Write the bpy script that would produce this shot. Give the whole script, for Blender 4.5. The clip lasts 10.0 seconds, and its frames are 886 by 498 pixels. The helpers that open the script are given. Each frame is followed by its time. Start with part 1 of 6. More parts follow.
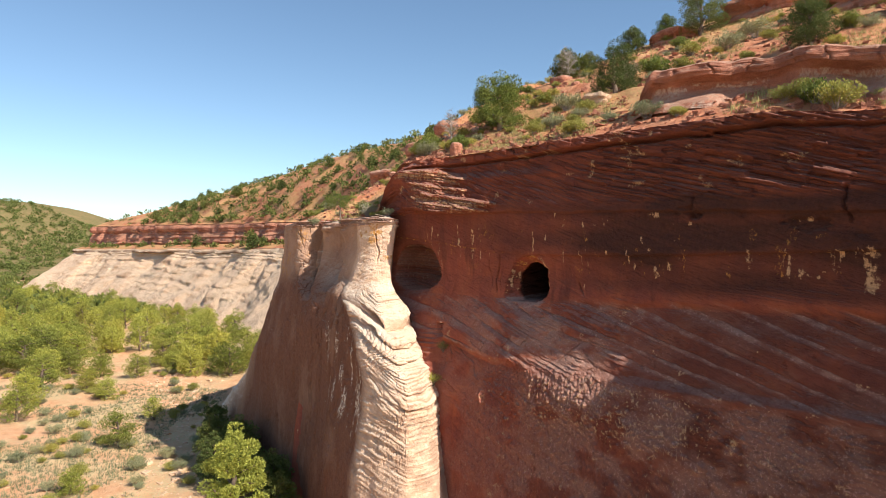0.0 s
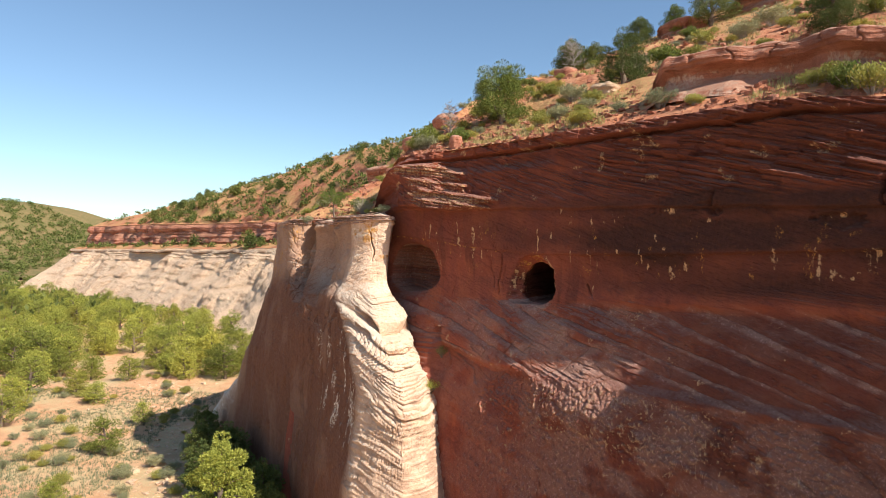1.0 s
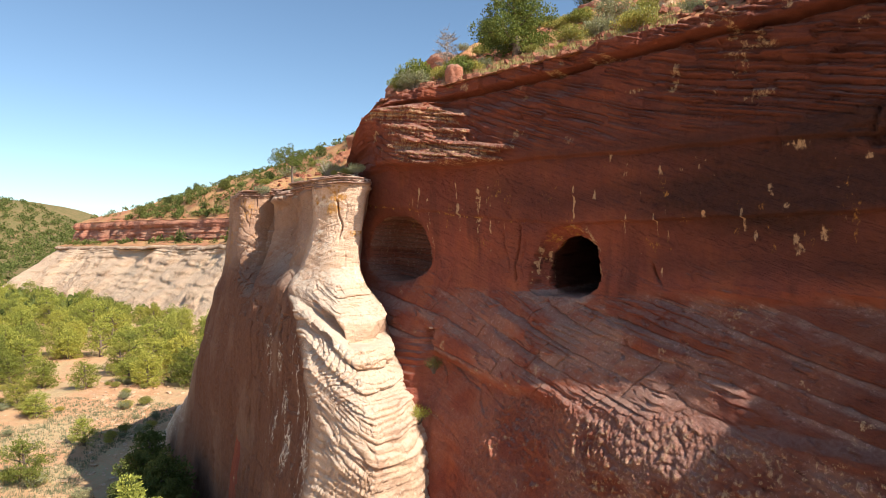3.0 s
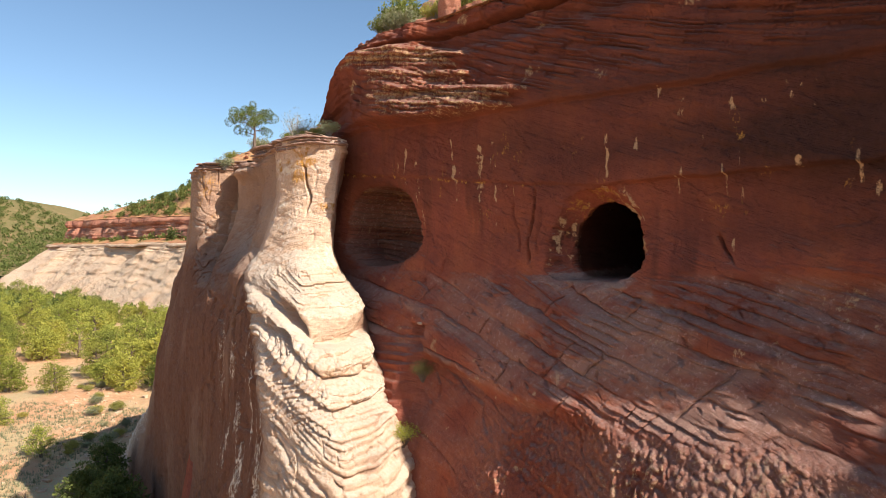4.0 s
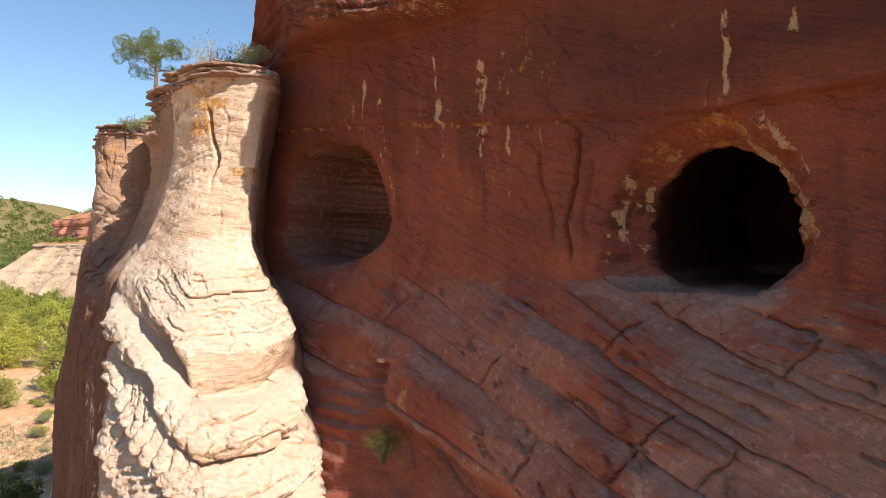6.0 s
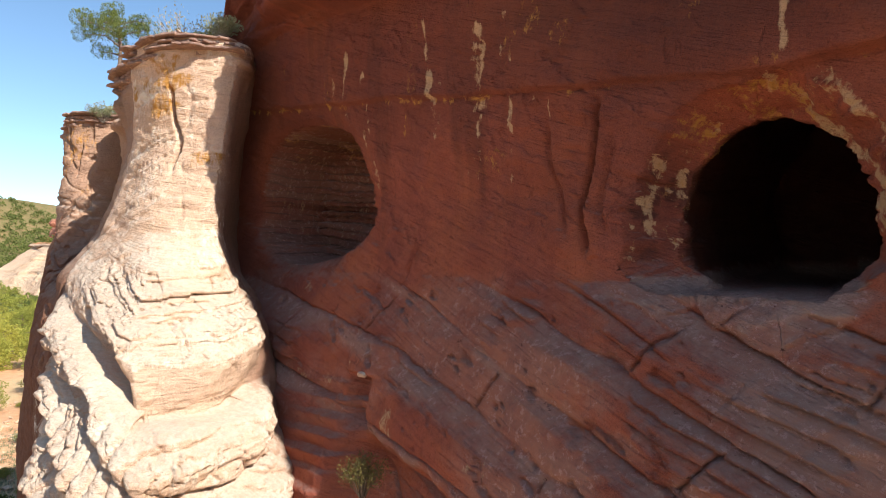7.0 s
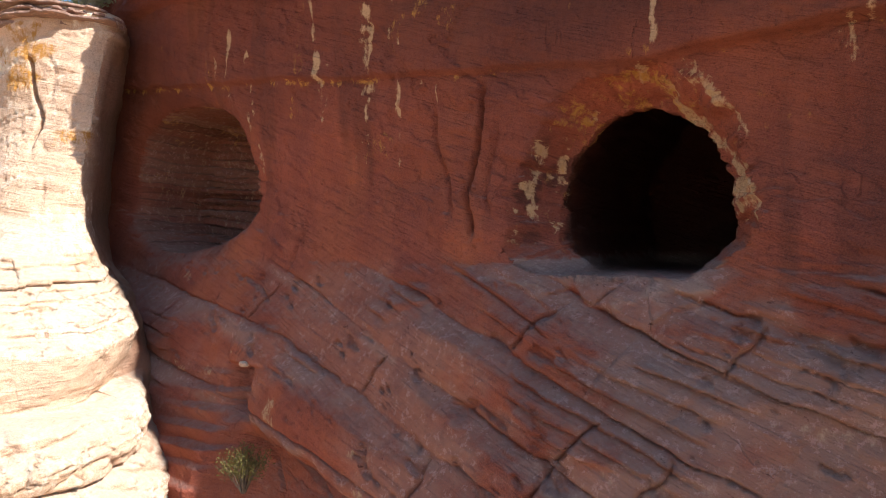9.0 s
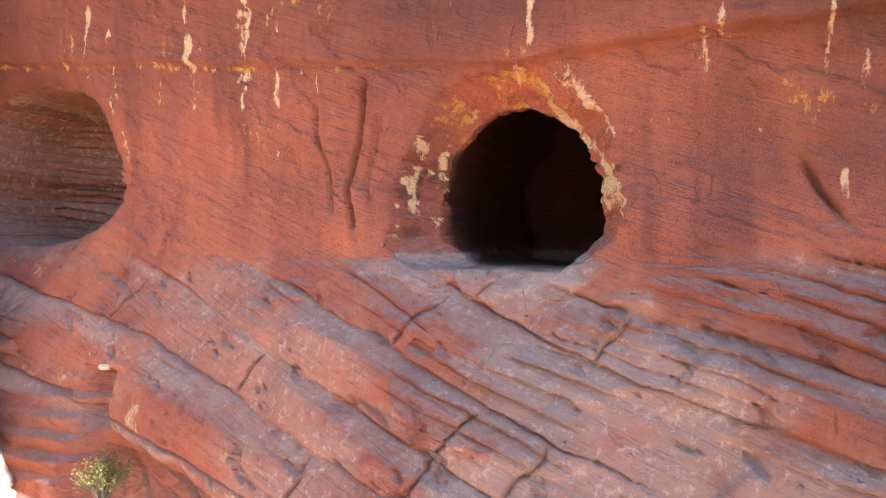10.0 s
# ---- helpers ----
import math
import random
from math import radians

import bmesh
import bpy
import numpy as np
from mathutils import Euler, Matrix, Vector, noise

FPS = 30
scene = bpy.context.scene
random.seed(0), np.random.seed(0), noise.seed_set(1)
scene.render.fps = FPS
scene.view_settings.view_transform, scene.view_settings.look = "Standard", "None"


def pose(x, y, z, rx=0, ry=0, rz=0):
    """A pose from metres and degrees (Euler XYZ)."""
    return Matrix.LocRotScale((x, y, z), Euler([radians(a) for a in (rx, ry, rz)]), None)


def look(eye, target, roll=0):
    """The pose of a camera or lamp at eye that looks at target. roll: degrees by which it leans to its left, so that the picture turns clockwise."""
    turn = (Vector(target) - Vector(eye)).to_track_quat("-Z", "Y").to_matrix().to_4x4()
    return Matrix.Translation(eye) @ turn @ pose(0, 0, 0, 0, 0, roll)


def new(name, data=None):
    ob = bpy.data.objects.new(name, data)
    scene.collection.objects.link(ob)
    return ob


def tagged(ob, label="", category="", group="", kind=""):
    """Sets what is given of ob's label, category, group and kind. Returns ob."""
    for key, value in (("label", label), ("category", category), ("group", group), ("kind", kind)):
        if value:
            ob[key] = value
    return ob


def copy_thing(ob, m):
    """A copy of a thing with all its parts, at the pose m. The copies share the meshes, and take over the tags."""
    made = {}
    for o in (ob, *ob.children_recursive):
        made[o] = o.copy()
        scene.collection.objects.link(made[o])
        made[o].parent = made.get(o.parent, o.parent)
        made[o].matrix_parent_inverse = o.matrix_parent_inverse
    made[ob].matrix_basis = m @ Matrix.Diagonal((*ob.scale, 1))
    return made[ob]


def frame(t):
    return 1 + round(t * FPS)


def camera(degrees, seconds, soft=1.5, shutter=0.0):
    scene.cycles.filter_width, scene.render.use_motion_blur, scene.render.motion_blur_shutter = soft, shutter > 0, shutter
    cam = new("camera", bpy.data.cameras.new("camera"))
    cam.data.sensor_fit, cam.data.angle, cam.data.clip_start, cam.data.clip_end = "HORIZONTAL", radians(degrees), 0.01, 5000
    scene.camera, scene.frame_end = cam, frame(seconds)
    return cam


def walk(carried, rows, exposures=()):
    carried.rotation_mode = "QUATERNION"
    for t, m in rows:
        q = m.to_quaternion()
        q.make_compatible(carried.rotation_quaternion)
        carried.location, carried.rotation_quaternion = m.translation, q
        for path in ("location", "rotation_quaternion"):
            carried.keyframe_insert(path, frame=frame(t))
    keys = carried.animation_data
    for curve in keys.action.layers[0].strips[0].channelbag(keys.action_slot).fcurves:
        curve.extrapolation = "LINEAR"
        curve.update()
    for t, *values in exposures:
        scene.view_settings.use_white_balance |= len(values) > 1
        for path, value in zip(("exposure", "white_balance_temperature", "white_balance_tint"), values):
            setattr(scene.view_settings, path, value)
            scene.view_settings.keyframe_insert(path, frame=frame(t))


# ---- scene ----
cam = camera(68.2, 10.0, soft=0.8)
METRES, EYE, TILT, LEAN, TURN = 38.0, 24.0, 0.0, 0.0, 0.0
ROWS = [
    (0.0, 0.0, 0.0, 0.0, 0.0, 0.0, -0.0),
    (0.5, 0.0009, 0.0277, -0.0005, 0.02, 0.01, -0.02),
    (1.0, 0.0033, 0.0777, -0.0025, 0.04, 0.03, -0.04),
    (1.5, 0.0054, 0.1468, -0.0075, 0.06, 0.04, -0.05),
    (2.0, 0.0073, 0.234, -0.0153, 0.07, 0.03, -0.05),
    (3.5, 0.018, 0.5452, -0.0573, 0.11, 0.03, 0.05),
    (4.0, 0.0224, 0.6349, -0.0703, 0.13, 0.07, 0.03),
    (4.5, 0.0268, 0.7159, -0.0749, 0.14, 0.09, 0.01),
    (5.0, 0.0309, 0.7977, -0.0742, 0.15, 0.1, 0.02),
    (5.5, 0.034, 0.8633, -0.0765, 0.15, 0.11, 0.02),
    (7.0, 0.0418, 0.9778, -0.0807, 0.18, 0.09, 0.04),
    (7.5, 0.0432, 0.9811, -0.0832, 0.05, 0.1, 0.02),
    (8.0, 0.0443, 0.9804, -0.0848, -3.07, -0.0, -0.01),
    (8.5, 0.0455, 0.9799, -0.087, -4.3, 0.08, -0.11),
    (9.0, 0.0457, 0.9796, -0.0878, -9.0, -0.04, -0.15),
    (9.5, 0.0477, 0.9802, -0.0903, -11.16, 0.19, -0.4),
    (10.0, 0.0459, 0.9803, -0.0896, -19.36, -0.11, -0.4),
]
# seconds, stops, white balance
EXPOSURES = [(0.0, 0.60, 6500, 10), (2.0, 0.60, 6500, 10), (5.5, 0.66, 6500, 10), (7.0, 0.76, 6200, 9), (7.5, 0.80, 6150, 9), (8.8, 0.95, 6000, 9), (9.2, 1.14, 6000, 9), (9.5, 1.43, 6100, 9), (9.8, 2.4, 5850, 4), (10.0, 2.80, 5650, 2)]
walk(cam, [(t, pose(0, 0, EYE, TILT, LEAN, TURN) @ pose(METRES * x, METRES * y, METRES * z, 90 + pitch, roll, yaw)) for t, x, y, z, yaw, pitch, roll in ROWS], EXPOSURES)

# ---- light: a clear morning sky and one sun that grazes the cliff ----
SUN_AZ, SUN_EL = (0.7855, -0.6189), 41.0
world = bpy.data.worlds.new("clear_sky")
scene.world = world
world.use_nodes = True
wn = world.node_tree
sky = wn.nodes.new("ShaderNodeTexSky")
sky.sky_type = "NISHITA"
sky.sun_disc = False
sky.sun_elevation = radians(SUN_EL)
sky.sun_rotation = math.atan2(SUN_AZ[0], SUN_AZ[1])
sky.altitude = 1600
sky.air_density, sky.dust_density, sky.ozone_density = 1.0, 0.7, 0.6
tint = wn.nodes.new("ShaderNodeMix")
tint.data_type, tint.blend_type = "RGBA", "MULTIPLY"
tint.inputs[0].default_value, tint.inputs[7].default_value = 1.0, (0.96, 1.06, 1.07, 1)
wn.links.new(sky.outputs[0], tint.inputs[6])
wn.links.new(tint.outputs[2], wn.nodes["Background"].inputs[0])
wn.nodes["Background"].inputs[1].default_value = 0.102
sun = new("sun", bpy.data.lights.new("sun", "SUN"))
sun.data.energy, sun.data.angle, sun.data.color = 5.0, radians(0.53), (1.0, 0.93, 0.82)
ce = math.cos(radians(SUN_EL))
to_sun = Vector((SUN_AZ[0] * ce, SUN_AZ[1] * ce, math.sin(radians(SUN_EL)))).normalized()
sun.matrix_world = look(to_sun * 200, (0, 0, 0))

# ---- numbers: noise, easing, and the cliff's own axes ----
np.seterr(over="ignore")
# s runs along the cliff, d into it; x = (s + d) / sqrt 2, y = (d - s) / sqrt 2
R2 = math.sqrt(2.0)


def to_sd(x, y):
    return (x - y) / R2, (x + y) / R2


def to_xy(s, d):
    return (s + d) / R2, (d - s) / R2


def smooth(a, b, x):
    t = np.clip((x - a) / (b - a), 0, 1)
    return t * t * (3 - 2 * t)


def bump(x, centre, half):
    return np.exp(-((x - centre) / half) ** 2)


def scramble(h):
    h = (h ^ (h >> np.uint32(13))) * np.uint32(1274126177)
    h = (h ^ (h >> np.uint32(16))) * np.uint32(2246822519)
    return ((h ^ (h >> np.uint32(15))) & np.uint32(0xFFFFFF)).astype(np.float32) / np.float32(0xFFFFFF)


def lattice(i, j, k):
    i, j, k = (np.asarray(a).astype(np.int64).astype(np.uint32) for a in (i, j, k))
    return scramble(i * np.uint32(374761393) + j * np.uint32(668265263) + k * np.uint32(2147483647))


def value_noise(x, y, z):
    """Smooth noise from -1 to 1 on arrays."""
    ends, fades = [], []
    for a, prime in ((x, 374761393), (y, 668265263), (z, 2147483647)):
        a = np.asarray(a, dtype=np.float64)
        low = np.floor(a)
        f = (a - low).astype(np.float32)
        h = low.astype(np.int64).astype(np.uint32) * np.uint32(prime)
        ends.append((h, h + np.uint32(prime)))
        fades.append(f * f * f * (f * (f * 6 - 15) + 10))
    fx, fy, fz = fades
    rows = []
    for c in (0, 1):
        pair = []
        for b in (0, 1):
            h = ends[1][b] + ends[2][c]
            v0, v1 = scramble(ends[0][0] + h), scramble(ends[0][1] + h)
            pair.append(v0 + (v1 - v0) * fx)
        rows.append(pair[0] + (pair[1] - pair[0]) * fy)
    return (rows[0] + (rows[1] - rows[0]) * fz) * 2 - 1


def fbm(x, y, z, octaves=4, gain=0.5):
    total, amp, norm = 0, 1.0, 0.0
    for o in range(octaves):
        total = total + amp * value_noise(x * 2.03 ** o + 17.3 * o, y * 2.03 ** o - 9.1 * o, z * 2.03 ** o + 4.7 * o)
        norm += amp
        amp *= gain
    return total / norm


def rand_of(n, salt=0):
    n = np.asarray(n).astype(np.int64)
    return lattice(n * 7 + salt, n * 13 - salt, n * 29 + 3 * salt)


def steps(b, sharp=0.12):
    """A saw that climbs along each layer and drops at the next; also the layer's number."""
    n = np.floor(b)
    f = b - n
    return np.where(f < 1 - sharp, f / (1 - sharp), (1 - f) / sharp), n, f


def spans(*pieces):
    """Grid lines from pieces (start, end, step)."""
    out = []
    for a, b, step in pieces:
        n = max(1, int(round(abs(b - a) / step)))
        out += list(np.linspace(a, b, n, endpoint=False))
    out.append(pieces[-1][1])
    return np.array(out)


# ---- materials ----
def nodes_of(mat):
    mat.use_nodes = True
    nt = mat.node_tree
    return nt, nt.nodes["Principled BSDF"]


def node(nt, kind, **values):
    n = nt.nodes.new(kind)
    for key, value in values.items():
        if key in n.inputs:
            n.inputs[key].default_value = value
    return n


def mix(nt, fac, a, b, blend="MIX"):
    n = nt.nodes.new("ShaderNodeMix")
    n.data_type, n.blend_type = "RGBA", blend
    for sock, value in ((0, fac), (6, a), (7, b)):
        if isinstance(value, (int, float)):
            n.inputs[sock].default_value = value
        elif isinstance(value, tuple):
            n.inputs[sock].default_value = (*value, 1) if len(value) == 3 else value
        else:
            nt.links.new(value, n.inputs[sock])
    return n.outputs[2]


def ramp(nt, value, lo, hi, a=0.0, b=1.0):
    n = nt.nodes.new("ShaderNodeMapRange")
    n.inputs[1].default_value, n.inputs[2].default_value, n.inputs[3].default_value, n.inputs[4].default_value = lo, hi, a, b
    nt.links.new(value, n.inputs[0])
    return n.outputs[0]


def noise_at(nt, scale, stretch=(1, 1, 1), detail=6.0, rough=0.6, dip=None):
    """Noise in the world's metres; with a dip (degrees) it is stretched along beds that fall along the cliff."""
    geo = nt.nodes.new("ShaderNodeNewGeometry")
    out = geo.outputs["Position"]
    if dip is not None:
        for turn in ((0, 0, radians(45)), (0, radians(-dip), 0)):
            mp = nt.nodes.new("ShaderNodeMapping")
            mp.inputs["Rotation"].default_value = turn
            nt.links.new(out, mp.inputs[0])
            out = mp.outputs[0]
    mp = nt.nodes.new("ShaderNodeMapping")
    mp.inputs["Scale"].default_value = stretch
    nt.links.new(out, mp.inputs[0])
    n = node(nt, "ShaderNodeTexNoise", Scale=scale, Detail=detail, Roughness=rough)
    nt.links.new(mp.outputs[0], n.inputs["Vector"])
    return n.outputs[0]


def rock_material(name, base, dark, pale, dust=(0.36, 0.27, 0.23), bump_size=0.06, dip=20.0, size=1.0, varnish_shade=None, warm=None, deep=None, contrast=1.0, dusty=0.42):
    """Sandstone: masks kept on the mesh give pale scars and painted sunlight (red), dark varnish and painted shade
    (green), ochre (blue) and drifted sand (alpha).
    """
    mat = bpy.data.materials.new(name)
    nt, p = nodes_of(mat)
    att = nt.nodes.new("ShaderNodeAttribute")
    att.attribute_name = "wear_shade"
    sep = nt.nodes.new("ShaderNodeSeparateColor")
    nt.links.new(att.outputs["Color"], sep.inputs[0])
    big, mid = noise_at(nt, 0.33 / size, detail=5), noise_at(nt, 1.6 / size, detail=10, rough=0.66)
    fine, grit = noise_at(nt, 11.0 / size, detail=8, rough=0.7), noise_at(nt, 45.0 / size, detail=4, rough=0.7)
    beds = noise_at(nt, 1.0 / size, (0.4, 0.4, 6.0), 9, 0.68, dip)
    lamina = noise_at(nt, 1.0 / size, (0.8, 0.8, 24.0), 6, 0.62, dip)
    rag = noise_at(nt, 5.5 / size, (1.0, 1.0, 0.6), detail=10, rough=0.76)
    streak = noise_at(nt, 1.0 / size, (2.4, 2.4, 0.16), 8, 0.66)
    wash = noise_at(nt, 1.0 / size, (0.7, 0.7, 0.22), 6, 0.6)
    light = tuple(min(1, v * 1.28 + 0.015) for v in base)
    warm, deep = warm or light, deep or dark
    c = mix(nt, ramp(nt, big, 0.38, 0.64), base, dark)
    c = mix(nt, ramp(nt, wash, 0.48, 0.66, 0.0, 0.85), c, warm)
    c = mix(nt, ramp(nt, wash, 0.46, 0.30, 0.0, 0.75), c, deep)
    c = mix(nt, ramp(nt, mid, 0.46, 0.70, 0.0, 0.45), c, light)
    c = mix(nt, ramp(nt, beds, 0.50, 0.68, 0.0, 0.32 * contrast), c, tuple(v * 0.6 for v in dark))
    c = mix(nt, ramp(nt, lamina, 0.60, 0.74, 0.0, 0.28 * contrast), c, tuple(v * 0.5 for v in dark))
    c = mix(nt, ramp(nt, streak, 0.54, 0.70, 0.0, 0.45 * contrast), c, tuple(v * 0.6 for v in deep))
    c = mix(nt, ramp(nt, fine, 0.54, 0.70, 0.0, 0.35), c, light)
    c = mix(nt, ramp(nt, fine, 0.43, 0.33, 0.0, 0.85 * contrast), c, tuple(v * 0.40 for v in dark))
    c = mix(nt, ramp(nt, grit, 0.46, 0.62, 0.0, 0.5), c, light)
    c = mix(nt, ramp(nt, grit, 0.44, 0.34, 0.0, 0.75 * contrast), c, tuple(v * 0.6 for v in dark))
    shade_coat = varnish_shade or tuple(v * 0.40 for v in dark)
    c = mix(nt, sep.outputs[1], c, mix(nt, ramp(nt, rag, 0.35, 0.65), shade_coat, tuple(v * 0.65 for v in shade_coat)))
    # small pits and flecks
    c = mix(nt, ramp(nt, rag, 0.34, 0.26, 0.0, 0.8 * contrast), c, tuple(v * 0.35 for v in dark))
    # thin broken cracks along the contours of a noise
    geo = nt.nodes.new("ShaderNodeNewGeometry")
    vein = noise_at(nt, 0.5 / size, (1.0, 1.0, 0.22), 5, 0.45)
    off = nt.nodes.new("ShaderNodeMath")
    off.operation = "SUBTRACT"
    off.inputs[1].default_value = 0.5
    nt.links.new(vein, off.inputs[0])
    mag = nt.nodes.new("ShaderNodeMath")
    mag.operation = "ABSOLUTE"
    nt.links.new(off.outputs[0], mag.inputs[0])
    m = nt.nodes.new("ShaderNodeMath")
    m.operation = "MULTIPLY"
    nt.links.new(ramp(nt, mag.outputs[0], 0.0045, 0.0012), m.inputs[0])
    nt.links.new(ramp(nt, mid, 0.52, 0.60, 0.0, 0.5 * contrast), m.inputs[1])
    cracks = m.outputs[0]
    c = mix(nt, cracks, c, tuple(v * 0.25 for v in dark))
    # scars are ragged: noise eats into the masks
    for out, colour in ((sep.outputs[0], pale), (sep.outputs[2], (0.50, 0.24, 0.06))):
        m = nt.nodes.new("ShaderNodeMath")
        m.operation = "ADD"
        nt.links.new(out, m.inputs[0])
        nt.links.new(ramp(nt, rag, 0.3, 0.7, -0.5, 0.5), m.inputs[1])
        m2 = nt.nodes.new("ShaderNodeMath")
        m2.operation = "MULTIPLY"
        nt.links.new(ramp(nt, m.outputs[0], 0.30, 0.62), m2.inputs[0])
        nt.links.new(ramp(nt, out, 0.02, 0.2), m2.inputs[1])
        c = mix(nt, m2.outputs[0], c, colour)
    xyz = nt.nodes.new("ShaderNodeSeparateXYZ")
    nt.links.new(geo.outputs["Normal"], xyz.inputs[0])
    m = nt.nodes.new("ShaderNodeMath")
    m.operation = "MULTIPLY"
    m0 = nt.nodes.new("ShaderNodeMath")
    m0.operation = "MULTIPLY"
    nt.links.new(ramp(nt, sep.outputs[1], 0.2, 0.9, 1.0, 0.25), m0.inputs[0])
    nt.links.new(ramp(nt, xyz.outputs[2], dusty, dusty + 0.3, 0.0, 0.85), m0.inputs[1])
    nt.links.new(m0.outputs[0], m.inputs[0])
    nt.links.new(ramp(nt, rag, 0.36, 0.54, 0.25, 1.0), m.inputs[1])
    c = mix(nt, m.outputs[0], c, mix(nt, ramp(nt, fine, 0.35, 0.65), dust, tuple(v * 0.72 for v in dust)))
    c = mix(nt, att.outputs["Alpha"], c, mix(nt, ramp(nt, rag, 0.55, 0.66, 0.0, 0.8), mix(nt, ramp(nt, grit, 0.3, 0.7), (0.42, 0.262, 0.202), (0.34, 0.203, 0.153)), (0.55, 0.382, 0.298)))
    lichen = noise_at(nt, 6.5 / size, detail=9, rough=0.78)
    pock = noise_at(nt, 3.4 / size, (1, 1, 2.2), detail=8, rough=0.74, dip=dip)
    for height, lo, hi, most, colour in ((lichen, 0.555, 0.585, 0.55, tuple(min(1, v * 1.35 + 0.05) for v in dust)), (pock, 0.365, 0.335, 0.75, tuple(v * 0.30 for v in dark))):
        m = nt.nodes.new("ShaderNodeMath")
        m.operation = "MULTIPLY"
        nt.links.new(ramp(nt, height, lo, hi, 0.0, most), m.inputs[0])
        nt.links.new(ramp(nt, att.outputs["Alpha"], 0.05, 0.35), m.inputs[1])
        c = mix(nt, m.outputs[0], c, colour)
    nt.links.new(c, p.inputs["Base Color"])
    p.inputs["Roughness"].default_value = 0.92
    p.inputs["Specular IOR Level"].default_value = 0.15
    last = None
    for height, strength, dist in ((grit, 0.6, 0.45), (fine, 0.9, 1.0), (lamina, 0.8, 0.8), (beds, 0.7, 2.0), (mid, 0.6, 3.0), (cracks, 0.8, -0.8)):
        b = node(nt, "ShaderNodeBump", Strength=strength, Distance=bump_size * abs(dist))
        b.invert = dist < 0
        nt.links.new(height, b.inputs["Height"])
        if last:
            nt.links.new(last, b.inputs["Normal"])
        last = b.outputs[0]
    nt.links.new(last, p.inputs["Normal"])
    return mat


def soil_material(name, a, b, grass, amount, cover=0.5):
    mat = bpy.data.materials.new(name)
    nt, p = nodes_of(mat)
    big, mid, fine = noise_at(nt, 0.09), noise_at(nt, 0.8, detail=8), noise_at(nt, 7.0, detail=6, rough=0.7)
    c = mix(nt, ramp(nt, mid, 0.35, 0.65), a, b)
    c = mix(nt, ramp(nt, fine, 0.4, 0.75, 0.0, 0.5), c, tuple(v * 0.6 for v in a))
    m = nt.nodes.new("ShaderNodeMath")
    m.operation = "MULTIPLY"
    nt.links.new(ramp(nt, big, cover - 0.08, cover + 0.08), m.inputs[0])
    nt.links.new(ramp(nt, fine, 0.38, 0.6, 0.0, amount), m.inputs[1])
    c = mix(nt, m.outputs[0], c, grass)
    nt.links.new(c, p.inputs["Base Color"])
    p.inputs["Roughness"].default_value = 0.95
    p.inputs["Specular IOR Level"].default_value = 0.1
    bp = node(nt, "ShaderNodeBump", Strength=0.7, Distance=0.15)
    nt.links.new(fine, bp.inputs["Height"])
    bp2 = node(nt, "ShaderNodeBump", Strength=0.8, Distance=0.5)
    nt.links.new(mid, bp2.inputs["Height"])
    nt.links.new(bp.outputs[0], bp2.inputs["Normal"])
    nt.links.new(bp2.outputs[0], p.inputs["Normal"])
    return mat


def leaf_material(name, a, b, through_it=0.25):
    mat = bpy.data.materials.new(name)
    nt, p = nodes_of(mat)
    geo = nt.nodes.new("ShaderNodeNewGeometry")
    info = nt.nodes.new("ShaderNodeObjectInfo")
    c = mix(nt, geo.outputs["Random Per Island"], a, b)
    c = mix(nt, ramp(nt, info.outputs["Random"], 0.5, 0, 0.0, 0.55), c, tuple(v * 0.6 for v in a))
    c = mix(nt, ramp(nt, info.outputs["Random"], 0.5, 1, 0.0, 0.35), c, (b[0] * 1.3, b[1] * 1.0, b[2] * 0.8))
    nt.links.new(c, p.inputs["Base Color"])
    p.inputs["Roughness"].default_value = 0.75
    p.inputs["Specular IOR Level"].default_value = 0.2
    tr = nt.nodes.new("ShaderNodeBsdfTranslucent")
    nt.links.new(c, tr.inputs[0])
    ms = nt.nodes.new("ShaderNodeMixShader")
    ms.inputs[0].default_value = through_it
    nt.links.new(p.outputs[0], ms.inputs[1])
    nt.links.new(tr.outputs[0], ms.inputs[2])
    nt.links.new(ms.outputs[0], nt.nodes["Material Output"].inputs[0])
    return mat


def bark_material(name, a, b):
    mat = bpy.data.materials.new(name)
    nt, p = nodes_of(mat)
    n = noise_at(nt, 9.0, (3, 3, 0.5))
    nt.links.new(mix(nt, ramp(nt, n, 0.35, 0.65), a, b), p.inputs["Base Color"])
    p.inputs["Roughness"].default_value = 0.9
    bp = node(nt, "ShaderNodeBump", Strength=0.8, Distance=0.02)
    nt.links.new(n, bp.inputs["Height"])
    nt.links.new(bp.outputs[0], p.inputs["Normal"])
    return mat


RED_ROCK = rock_material("red_sandstone", (0.325, 0.089, 0.050), (0.232, 0.062, 0.041), (0.56, 0.345, 0.185), dust=(0.37, 0.200, 0.160), dip=20, dusty=0.52,
                         warm=(0.41, 0.120, 0.054), deep=(0.215, 0.065, 0.048), varnish_shade=(0.088, 0.036, 0.026), contrast=0.72)
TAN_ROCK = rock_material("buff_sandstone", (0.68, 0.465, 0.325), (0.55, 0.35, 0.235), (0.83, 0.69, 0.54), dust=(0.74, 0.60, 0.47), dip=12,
                         varnish_shade=(0.255, 0.115, 0.070), warm=(0.62, 0.40, 0.25), deep=(0.54, 0.35, 0.24), contrast=0.42)
PALE_ROCK = rock_material("pale_far_sandstone", (0.81, 0.54, 0.35), (0.70, 0.42, 0.26), (0.84, 0.63, 0.44), dust=(0.80, 0.56, 0.38), bump_size=0.25, dip=14, size=3.5, contrast=0.65)
